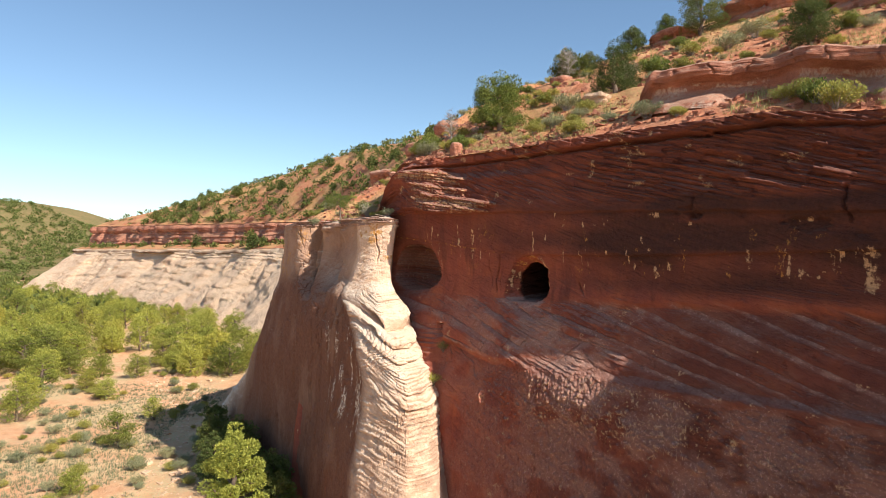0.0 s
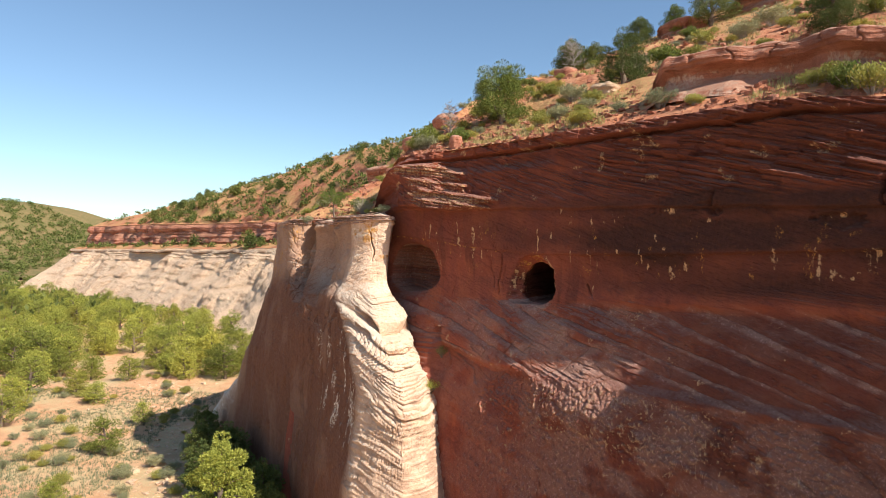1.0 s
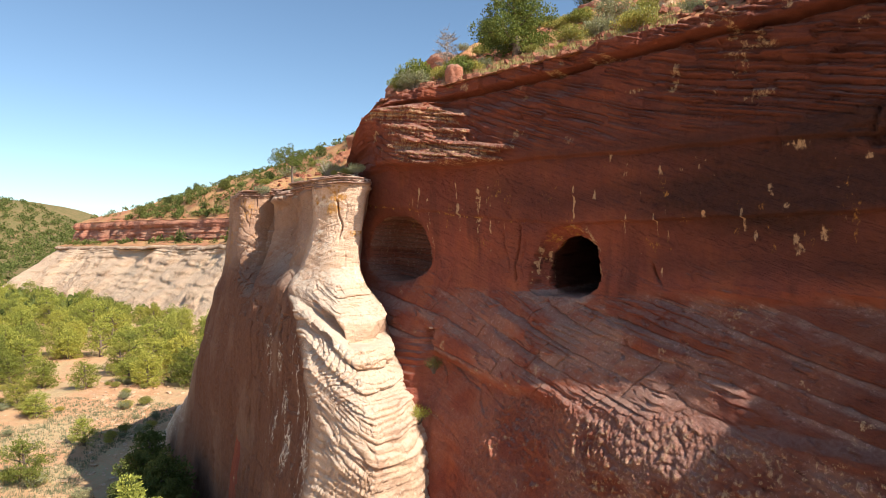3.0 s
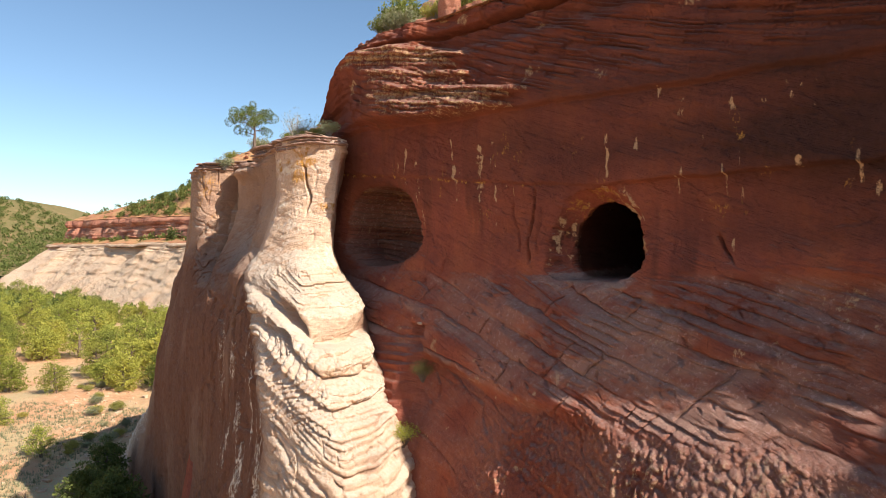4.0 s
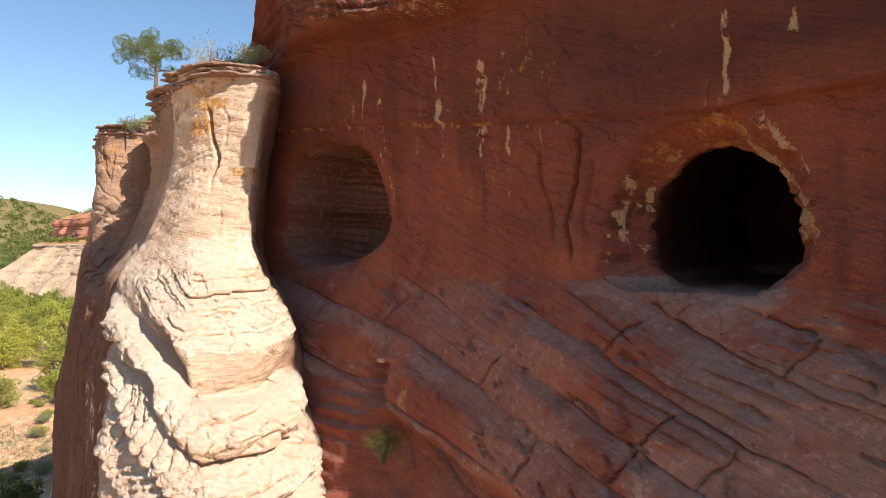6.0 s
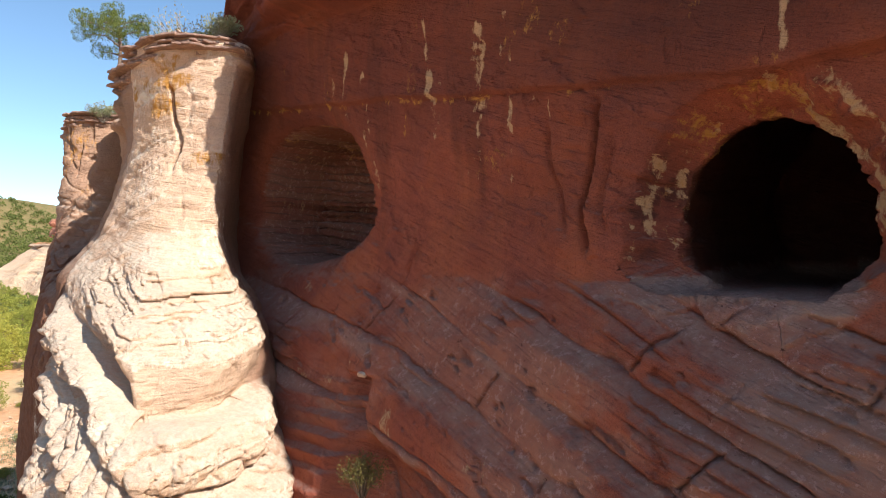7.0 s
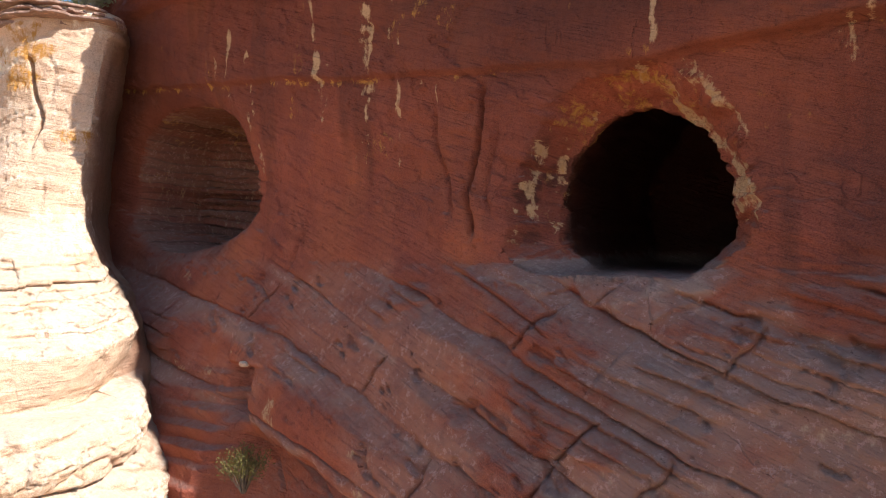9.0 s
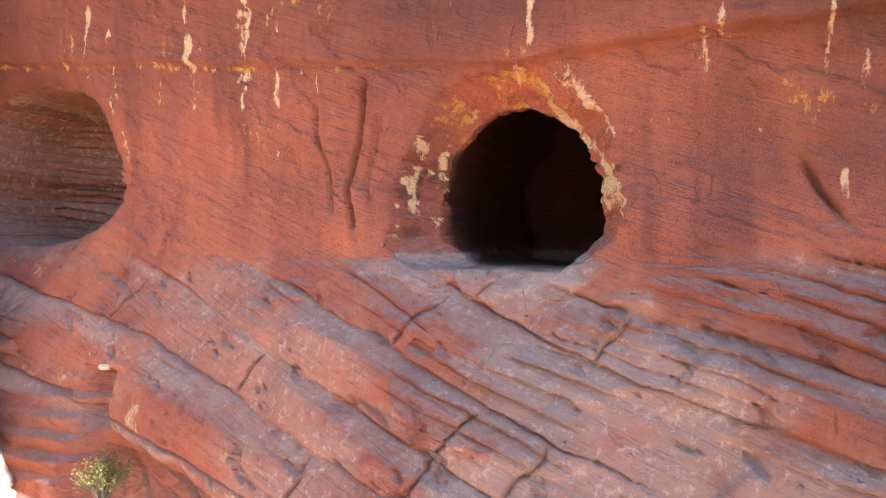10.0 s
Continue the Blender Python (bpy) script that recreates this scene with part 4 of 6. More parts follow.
    # recess between the two columns at the top, a crack down the front column, and the capstones
    out -= 0.9 * bump(tt, 5.3, 0.5) * smooth(20.0, 23.0, z)
    out -= 0.6 * bump(tt, 6.05, 0.10) * smooth(20.0, 22.0, z)
    out -= 0.35 * bump(tt, 4.9, 0.07) * smooth(20.0, 22.0, z)
    rib_t = tt + 0.14 * fbm(z * 0.35, x * 0.15, 4.0, 3)
    ribs = smooth(4.1, 4.4, tt) * (1 - smooth(7.2, 7.8, tt)) * smooth(18.6, 21.5, z)
    out += ribs * (0.75 * np.abs(np.sin(math.pi * (rib_t - 4.22) / 0.95)) ** 0.55 - 0.45)
    out += 0.35 * bump(tt, 4.7, 0.25) * bump(z, 25.6, 0.5) + 0.5 * bump(tt, 5.6, 0.2) * bump(z, 25.9, 0.4)
    out -= 0.30 * np.exp(-((tt - 3.0 + 0.10 * (25.2 - z) + 0.12 * fbm(z * 1.3, 1.0, 2.0, 3)) / 0.03) ** 2) * smooth(22.8, 23.4, z) * (1 - smooth(25.0, 25.4, z))
    lam = np.abs(value_noise(x * 0.5, y * 0.5, (z - 0.3 * sd) * 3.2))
    upper = nose * smooth(20.0, 20.8, z)
    out -= upper * 0.05 * smooth(0.12, 0.0, lam) + upper * 0.035 * fbm(sd * 1.1, 2.0, (z + 0.25 * sd) * 5.0, 3)
    sweep = np.floor((z + 0.55 * (tt - 3) ** 2 - 0.25 * sd) / 0.13 + 0.5 * fbm(x * 0.5, y * 0.5, z * 0.5, 3))
    out += upper * smooth(24.0, 22.0, z) * 0.05 * (rand_of(sweep, 51) - 0.5) * (0.5 + 0.5 * value_noise(sd * 0.8, sweep * 1.7, 52.0))
    cap_at = 25.8 + 0.25 * fbm(x * 0.35, y * 0.35, 1.0, 3)
    saw5, n5, f5 = steps(z / 0.16 + 0.6 * fbm(x * 0.5, y * 0.5, 2.0, 3), 0.3)
    cap = smooth(-0.05, 0.05, z - cap_at)
    out += cap * (0.15 * fbm(x * 0.6, y * 0.6, 5.0, 3) + 0.15 * rand_of(n5, 4) * (value_noise(x * 0.8, y * 0.8, n5 * 2.7) + 0.25))
    # flank: broad upright flutes
    flank = smooth(4.0, 4.3, tt)
    out += flank * (0.30 * fbm(x * 0.4, y * 0.4, z * 0.10, 3) + 0.06 * fbm(x * 1.5, y * 1.5, z * 0.8, 4) + 0.05 * fbm(x * 4, y * 4, z * 1.1, 4) - 0.14 * smooth(0.05, 0.0, np.abs(fbm(x * 0.9, y * 0.9, z * 0.12, 4))) - 0.10 * smooth(0.04, 0.0, np.abs(fbm(x * 0.3, y * 0.3, z * 0.5 + 0.2 * sd, 4))))
    apron = smooth(8.2, 8.9, tt) * smooth(16, 8, z)
    out += apron * 0.6 * np.abs(fbm(x * 0.8, y * 0.8, z * 0.25, 4))
    out += 0.035 * fbm(x * 2.4, y * 2.4, z * 5.0, 4) + 0.015 * fbm(x * 7, y * 7, z * 9, 3)
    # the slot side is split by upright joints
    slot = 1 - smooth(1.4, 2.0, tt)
    out += slot * 0.12 * fbm(x * 1.6, y * 1.6, z * 0.4, 3)
    x, y = x + nx * out, y + ny * out
    drum = ledgy * smooth(17.45, 17.55, b) * (1 - smooth(18.35, 18.5, b))
    pale = nose * (0.30 + 0.5 * fbm(x * 0.6, y * 0.6, z * 1.2, 5)) * (1 - 0.8 * drum) * (0.4 + 0.6 * smooth(13.5, 16.5, z))
    runs = fbm(x * 1.9, y * 1.9, z * 0.12, 5)
    pale = np.maximum(pale, flank * 0.46 * smooth(-0.05, 0.40, runs + 0.3 * fbm(x * 1.1, y * 1.1, z * 0.5, 3)) * smooth(19, 16.5, z) * smooth(8.0, 12.0, z) * (1 - smooth(4.8, 5.8, tt)))
    pale = np.maximum(pale, apron * 0.5)
    # the flank's varnish also carries its shade; the slot's shade is painted dark
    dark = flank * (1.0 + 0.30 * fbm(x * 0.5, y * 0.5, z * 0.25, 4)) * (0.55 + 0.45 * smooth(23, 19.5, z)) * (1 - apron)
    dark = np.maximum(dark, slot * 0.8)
    dark = np.maximum(dark, 0.6 * apron * smooth(0.0, 0.35, fbm(x * 0.9, y * 0.9, z * 0.15, 4)))
    dark = np.maximum(dark, nose * 0.42 * smooth(17.0, 14.0, z) * smooth(-0.25, 0.35, fbm(x * 0.7, y * 0.7, z * 1.6, 4)))
    ochre = nose * smooth(22.5, 23.5, z) * 0.5 * smooth(0.12, 0.4, fbm(sd * 0.8, 1.0, z * 1.5, 4))
    ochre = np.maximum(ochre, flank * smooth(6.0, 6.6, tt) * smooth(20, 22, z) * 0.35 * smooth(0.0, 0.4, fbm(x * 0.7, y * 0.7, z * 0.7, 4)))
    top_ring = (t, x[-1].copy(), y[-1].copy(), nx[-1].copy(), ny[-1].copy())
    q = np.linspace(0.05, 1.9, 44)[:, None]
    tread = np.floor(q / 0.22 + 0.8 * fbm(x[-1:] * 0.5 + q, y[-1:] * 0.5, 4.0, 3))
    rise = 0.22 * q + 0.07 * (rand_of(tread, 5) - 0.5) + 0.06 * fbm(x[-1:] * 0.9, y[-1:] * 0.9, q * 2, 3)
    bx, by = x[-1:] - nx[-1:] * q, y[-1:] - ny[-1:] * q
    x, y, z = np.vstack([x, bx]), np.vstack([y, by]), np.vstack([z, z[-1:] + rise])
    pale, dark, ochre = (np.vstack([a, np.repeat(a[-1:] * 0.6, 44, 0)]) for a in (pale, dark, ochre))
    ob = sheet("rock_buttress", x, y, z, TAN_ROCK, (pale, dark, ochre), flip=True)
    cap_slabs(ob, top_ring)
    return tagged(ob, "pale buff sandstone buttress with ledges below a smooth neck", "rock formation", kind="structure")


# thin red slabs on the column tops: stations from and to, base height, thickness, overhang
SLABS = [(1.5, 4.75, 26.00, 0.13, 0.10), (1.7, 4.9, 26.16, 0.10, 0.30), (2.6, 4.95, 26.29, 0.14, 0.14), (1.6, 3.4, 26.31, 0.10, 0.22), (2.0, 4.8, 26.45, 0.10, 0.26), (2.9, 4.7, 26.57, 0.12, 0.02),
         (4.5, 5.6, 25.9, 0.16, 0.30), (4.4, 5.5, 26.08, 0.12, 0.55), (4.5, 5.7, 26.24, 0.20, 0.35), (4.3, 5.4, 26.46, 0.14, 0.50), (5.3, 7.4, 26.05, 0.14, 0.12), (5.5, 7.3, 26.22, 0.11, 0.34), (5.4, 7.5, 26.36, 0.15, 0.16), (5.6, 7.2, 26.54, 0.11, 0.30)]


def cap_slabs(parent, ring):
    t, rx, ry, qx, qy = ring
    for i, (t0, t1, base, thick, over) in enumerate(SLABS):
        tv = np.linspace(t0, t1, 90)
        u = np.linspace(0, 1, 90)
        ends = np.minimum(1, np.minimum(u, 1 - u) / 0.12)
        px, py, mx, my = (np.interp(tv, t, a) for a in (rx, ry, qx, qy))
        ragged = over * ends + 0.28 * fbm(px * 0.9, py * 0.9, i * 3.1, 4) + 0.07 * np.sign(fbm(px * 2.5, py * 2.5, i * 1.7, 2)) - 0.1
        lift = 0.10 * fbm(px * 0.4, py * 0.4, 40.0, 2)
        rows = []
        for inset, h in ((2.2, 0.0), (0.35, 0.0), (0.06, 0.02), (0.0, 0.3 * thick), (0.015, 0.8 * thick), (0.06, thick), (0.5, thick + 0.03), (2.2, thick + 0.10)):
            o = ragged - inset + 0.02 * fbm(px * 6, py * 6, h * 20 + i, 3)
            rows.append((px + mx * o, py + my * o, base + lift + h + 0 * o))
        X, Y, Z = (np.array([r[k] for r in rows]) for k in range(3))
        slab = sheet("cap_slab", X, Y, Z, OUTCROP_ROCK, flip=True)
        slab.parent = parent


build_buttress()


# ---- hillside above the rim ----
RIM_S = [-82, -72.1, -63.6, -56.6, -54.0, -49.3, -44.5, -43.0]
RIM_D = [72.0, 52.0, 40.5, 36.4, 37.6, 37.0, 35.7, 35.6]


def rim_d(s):
    return np.interp(s, RIM_S, RIM_D) + 2.1 * smooth(-46.6, -45.2, s) + lean_back(s)


def hill_z(s, d):
    back = np.maximum(d - rim_d(s), 0)
    corner = -45.2 - (np.maximum(d - 37.4, 0.01) / 1.1) ** 0.625
    step = smooth(corner - 1.6, corner + 3.2, s)
    top = np.interp(s, [-700, -130, -85, -63, -43, -36, -20, 60], [48, 48, 46.5, 45.5, 44.5, 54, 64, 74])
    plane = 26.4 + 5.0 * step - 0.7 * smooth(-14, -5, s) + back * (0.48 + 0.01 * smooth(-60, -42, s))
    k = 4.0
    h = np.clip(0.5 + 0.5 * (top - plane) / k, 0, 1)
    z = top * (1 - h) + plane * h - k * h * (1 - h)
    return z + (0.5 * fbm(s * 0.14, d * 0.14, 2.0, 4) + 0.12 * fbm(s * 0.9, d * 0.9, 7.0, 3)) * np.clip(back / 3, 0, 1)


def build_hillside():
    sv = spans((90, 10, 2.5), (10, -10, 0.8), (-10, -60, 0.22), (-60, -82, 0.6))
    vv = spans((-0.12, 8, 0.18), (8, 40, 0.5), (40, 160, 3.0))
    s, v = np.meshgrid(sv, vv)
    d = rim_d(s) + v
    z = hill_z(s, d)
    # ledges of bedrock that crop out along the slope
    back = d - rim_d(s)
    crop = smooth(0.0, 0.25, fbm(s * 0.10, d * 0.25, 5.0, 3))
    saw, n, f = steps(back / 3.1 + 0.5 * fbm(s * 0.12, d * 0.12, 3.0, 3), 0.5)
    z = z + crop * 0.7 * (saw - 0.5) * smooth(1.5, 4, back)
    x, y = to_xy(s, d)
    ob = sheet("hillside", x, y, z, HILL_SOIL, flip=False)
    return tagged(ob, "red stony hillside with dry grass above the cliff", "hillside", kind="structure")


build_hillside()


# ---- valley floor and the far side of the canyon ----
def valley_z(x, y):
    s, d = to_sd(x, y)
    return 0.6 + 0.9 * fbm(x * 0.03, y * 0.03, 1.0, 3) + 0.15 * fbm(x * 0.3, y * 0.3, 2.0, 3)


def build_ground():
    xv = spans((-3000, -400, 200), (-400, -120, 10), (-120, 10, 0.8), (10, 60, 10), (60, 3000, 300))
    yv = spans((-3000, -60, 300), (-60, 30, 8), (30, 180, 0.9), (180, 500, 8), (500, 3500, 200))
    x, y = np.meshgrid(xv, yv)
    ob = sheet("ground", x, y, valley_z(x, y), VALLEY_SOIL)
    return tagged(ob, "sandy valley floor with sparse dry grass", "ground", kind="structure")


build_ground()


EDGE_S = [-900, -520, -430, -395, -317, -190, -165, -140, -110, -80, -60]
EDGE_D = [560, 260, 150, 108, 112, 113, 106, 98, 90, 86, 84]


def canyon_edge(s):
    return np.interp(s, EDGE_S, EDGE_D) + 3.5 * fbm(s * 0.02, 0.0, 1.0, 3)


CANYON_BACK = [-24, -18, -12, -6, -1.5, 0, 0.3, 1.2, 5, 9, 9.8, 10.6, 11.2, 12, 22, 40, 70, 140, 260]
CANYON_HIGH = [-3, 1.5, 8.5, 15, 20.5, 22.2, 22.8, 24.0, 25.0, 26.0, 28.8, 29.4, 32.4, 33, 38, 44, 48, 48, 40]


def canyon_sheet(sv, k):
    """Pale rock slope, dark overhang, bench, red cliff band and hill, lofted along the canyon."""
    return canyon_at(*np.meshgrid(sv, k))


def canyon_at(s, kk):
    b = np.interp(kk, range(len(CANYON_BACK)), CANYON_BACK)
    h = np.interp(kk, range(len(CANYON_HIGH)), CANYON_HIGH)
    pale_zone = 1 - smooth(5.0, 6.0, kk)
    red_zone = smooth(8.8, 9.2, kk) * (1 - smooth(13.0, 13.4, kk))
    b = b * np.where(kk < 5, 1.0 + 0.5 * smooth(-340, -400, s) + 0.6 * smooth(-190, -140, s), 1)
    b = b + pale_zone * (2.6 * fbm(s * 0.05, h * 0.05, 2.0, 3) + 0.6 * fbm(s * 0.30 + h * 0.1, h * 0.12, 4.0, 4) + 0.5 * rand_of(np.floor(h / 1.7 + 1.6 * fbm(s * 0.04 + 0.03 * h, h * 0.05, 6.0, 3)), 3) + 0.3 * rand_of(np.floor(h / 0.5 + 2.5 * fbm(s * 0.04, h * 0.05, 7.0, 3)), 5) + 1.6 * fbm(s * 0.11 - h * 0.15, h * 0.12, 14.0, 4) + 0.5 * np.abs(fbm(s * 0.45 + 0.2 * h, h * 0.05, 16.0, 3)) + 0.25 * rand_of(np.floor((h + 0.12 * s) / 0.8 + 1.5 * fbm(s * 0.05, h * 0.1, 18.0, 3)), 7))
    b = b + ((1 - pale_zone) * 2.5) * fbm(s * 0.06, 0.0, 3.0, 3) + red_zone * (2.6 * fbm(s * 0.22, h * 0.25, 8.0, 4) + 2.2 * (rand_of(np.floor(h / 0.7 + 0.6 * fbm(s * 0.05, 0.0, 9.0, 2)), 3) - 0.4) * (0.7 + fbm(s * 0.15, np.floor(h / 0.7), 3.0, 2)))
    h = h + smooth(9, 13, kk) * (np.interp(-s, [60, 130, 395], [-2.5, -1.0, 3.5])) + smooth(13, 15.2, kk) * np.interp(-s, [60, 130, 200, 230, 293, 396], [17.0, 17.0, 17.5, 14.5, 6.5, -3.0]) + 0.5 * fbm(s * 0.1, b * 0.1, 5.0, 4) * (kk > 1)
    x, y = to_xy(s, canyon_edge(s) + b)
    return s, x, y, h


def build_canyon_side():
    sv = spans((-58, -220, 0.7), (-220, -440, 1.4), (-440, -900, 12.0))
    k = spans((0, 14, 0.08), (14, 18, 0.2))
    s, x, y, h = canyon_sheet(sv, k)
    for name, lo, hi, mat, label in (("pale_rock_slope", 0, 7, PALE_ROCK, "pale cream slickrock slope above the valley trees"),
                                     ("far_bench", 7, 9, HILL_SOIL, "grassy bench between rock bands"),
                                     ("red_rock_band", 9, 13, RED_FAR, "layered red rock band along the canyon"),
                                     ("far_hillside", 13, 18.0, HILL_SOIL, "distant hillside dotted with junipers")):
        m = (k >= lo - 1e-6) & (k <= hi + 1e-6)
        zero = np.zeros((m.sum(), len(sv)))
        dark = 0.3 * smooth(0.1, 0.6, fbm(s[m] * 0.4, h[m] * 0.15, 5.0, 3))
        # a dark band painted below the bench gives the overhang its shade
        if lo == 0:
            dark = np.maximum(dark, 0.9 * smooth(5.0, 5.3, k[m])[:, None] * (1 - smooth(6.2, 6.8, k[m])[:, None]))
        wear_shade = (0.5 * smooth(-0.2, 0.5, fbm(s[m] * 0.15, h[m] * 0.3, 3.0, 4)), dark, zero)
        tagged(sheet(name, x[m], y[m], h[m], mat, wear_shade), label, "canyon wall", kind="structure")


build_canyon_side()


def far_hill_z(x, y, v):
    return 2 + np.interp(x, [-900, -600, -480, -400, -250], [116, 88, 72, 44, 34]) * smooth(0, 0.7, v) + 5 * fbm(x * 0.012, y * 0.012, 3.0, 4)


def build_far_hill():
    x, v = np.meshgrid(spans((-900, -150, 12)), spans((0, 1, 0.03)))
    y = 520 + 420 * v + 0.1 * x
    ob = sheet("far_hill", x, y, far_hill_z(x, y, v), FAR_SOIL)
    return tagged(ob, "far hill with scattered junipers against the sky", "hill", kind="structure")


build_far_hill()


# ---- plants ----
def tube(points, radii, sides=6):
    """A tapered tube along points: vertices and quads."""
    verts, faces = [], []
    for i, (p, r) in enumerate(zip(points, radii)):
        ahead = (points[min(i + 1, len(points) - 1)] - points[max(i - 1, 0)]).normalized()
        side = ahead.orthogonal().normalized()
        other = ahead.cross(side)
        for k in range(sides):
            a = 2 * math.pi * k / sides
            verts.append(p + (side * math.cos(a) + other * math.sin(a)) * r)
    for i in range(len(points) - 1):
        for k in range(sides):
            a, b = i * sides + k, i * sides + (k + 1) % sides
            faces.append((a, b, b + sides, a + sides))
    return verts, faces


def part(name, verts, faces, material, parent, label="", smooth_it=True):
    """Links one mesh as a part under its thing."""
    me = bpy.data.meshes.new(name)
    me.from_pydata([tuple(v) for v in verts], [], faces)
    me.materials.append(material)
    if smooth_it:
        me.polygons.foreach_set("use_smooth", np.ones(len(me.polygons), dtype=bool))
    ob = new(name, me)
    ob.parent = parent
    if label:
        ob["label"] = label
    return ob


def limbs(rng, height, spread, count, lean=0.1, twist=0.25, thick=0.09, start=0.05):
    """Trunk and limbs as one list of tubes, and the places where foliage sits."""
    verts, faces, ends = [], [], []

    def add(points, radii, sides):
        v, f = tube(points, radii, sides)
        faces.extend([tuple(i + len(verts) for i in q) for q in f])
        verts.extend(v)

    top = Vector((rng.uniform(-lean, lean) * height, rng.uniform(-lean, lean) * height, height * 0.8))
    trunk = [Vector((0, 0, -0.3))]
    for i in range(1, 7):
        t = i / 6
        trunk.append(top * t + Vector((rng.uniform(-1, 1), rng.uniform(-1, 1), 0)) * twist * 0.12 * height * (1 - t * 0.4))
    add(trunk, [thick * height * 0.55 * (1 - 0.85 * i / 6) for i in range(7)], 7)
    for k in range(count):
        t = start + (0.95 - start) * (k + rng.random()) / count
        i = min(5, int(t * 6))
        base = trunk[i].lerp(trunk[i + 1], t * 6 - i)
        a = k * 2.4 + rng.uniform(-0.5, 0.5)
        reach = spread * rng.uniform(0.7, 1.05) * (1.0 - 0.55 * t ** 2)
        tip = base + Vector((math.cos(a) * reach, math.sin(a) * reach, height * rng.uniform(0.05, 0.22) * (1.1 - t * 0.6)))
        mid_p = base.lerp(tip, 0.5) + Vector((rng.uniform(-1, 1), rng.uniform(-1, 1), rng.uniform(-0.2, 0.9))) * reach * 0.12
        add([base, mid_p, tip], [thick * height * 0.20 * (1.1 - 0.6 * t), thick * height * 0.11, thick * height * 0.03], 5)
        ends += [(tip, 1.0), (mid_p.lerp(tip, 0.45), 0.85), (mid_p, 0.6)]
    ends.append((trunk[-1], 0.9))
    ends.append((trunk[-1] + Vector((0, 0, height * 0.12)), 0.6))
    return verts, faces, ends


def leaves(rng, centres, per, clump, size, upward=0.5, flat=0.75):
    """Many small pointed sprays round the clump centres, facing outwards."""
    g = np.random.default_rng(rng.randint(0, 10 ** 6))
    count = [max(4, int(per * w)) for _, w in centres]
    mid = np.repeat(np.array([tuple(c) for c, _ in centres], float), count, 0)
    weight = np.repeat(np.array([w for _, w in centres], float), count)[:, None]
    k = len(mid)
    u = g.normal(size=(k, 3))
    u /= np.linalg.norm(u, axis=1)[:, None] + 1e-6
    pos = mid + u * clump * (0.55 + 0.5 * weight) * g.uniform(0.35, 1.0, size=(k, 1)) ** 0.5 * np.array([1, 1, flat])
    way = u + g.normal(size=(k, 3)) * 0.5 + np.array([0, 0, upward])
    way /= np.linalg.norm(way, axis=1)[:, None] + 1e-6
    side = np.cross(way, g.normal(size=(k, 3)))
    side /= np.linalg.norm(side, axis=1)[:, None] + 1e-6
    ln = size * g.uniform(0.7, 1.5, size=(k, 1))
    verts = np.stack([pos, pos + way * ln * 0.5 + side * ln * 0.28, pos + way * ln, pos + way * ln * 0.55 - side * ln * 0.28], 1).reshape(-1, 3)
    return verts.tolist(), np.arange(4 * k).reshape(-1, 4).tolist()


def place(x, y, z, turn=0.0, size=1.0, tall=None):
    return Matrix.LocRotScale((x, y, z), Euler((0, 0, turn)), (size, size, tall or size))


def juniper(name, seed, height, spread, per, clump, size, leaf, label, count=13, dead=False, lean=0.08, start=0.05, skirt=True):
    rng = random.Random(seed)
    tree = tagged(new(name), label, "tree")
    v, f, ends = limbs(rng, height, spread, count, lean=lean, start=start)
    part("trunk", v, f, BARK if not dead else DRY_TWIG, tree)
    if not dead:
        if skirt:
            ends += [(Vector((math.cos(a * 0.9) * spread * 0.62, math.sin(a * 0.9) * spread * 0.62, height * (0.13 + 0.10 * (a % 3)))), 0.9) for a in range(7)]
        v, f = leaves(rng, ends, per, clump, size)
        part("crown", v, f, leaf, tree, smooth_it=False)
    return tree


def twig_bush(name, seed, height, spread, twigs, leaf, leaf_size, label, category="shrub", per=10, stem=None):
    """A shrub: a fan of thin stems from one root, with small leaves along them."""
    rng = random.Random(seed)
    bush = tagged(new(name), label, category)
    verts, faces, spots = [], [], []
    for k in range(twigs):
        a, r = rng.uniform(0, 2 * math.pi), spread * math.sqrt(rng.random())
        tip = Vector((math.cos(a) * r, math.sin(a) * r, height * rng.uniform(0.6, 1.0) * (1 - 0.35 * r / spread)))
        bend = tip * 0.5 + Vector((rng.uniform(-1, 1), rng.uniform(-1, 1), rng.uniform(0, 1))) * height * 0.08
        v, f = tube([Vector((tip.x * 0.08, tip.y * 0.08, -0.1)), bend, tip], [0.010 * height, 0.007 * height, 0.003 * height], 3)
        faces += [tuple(i + len(verts) for i in q) for q in f]
        verts += v
        spots += [(tip, 1.0), (bend.lerp(tip, 0.5), 0.9), (bend, 0.5)]
    part("branching_stem", verts, faces, stem or DRY_TWIG, bush)
    if per:
        v, f = leaves(rng, spots, per, height * 0.13, leaf_size, upward=0.9, flat=1.1)
        part("foliage", v, f, leaf, bush, smooth_it=False)
    return bush


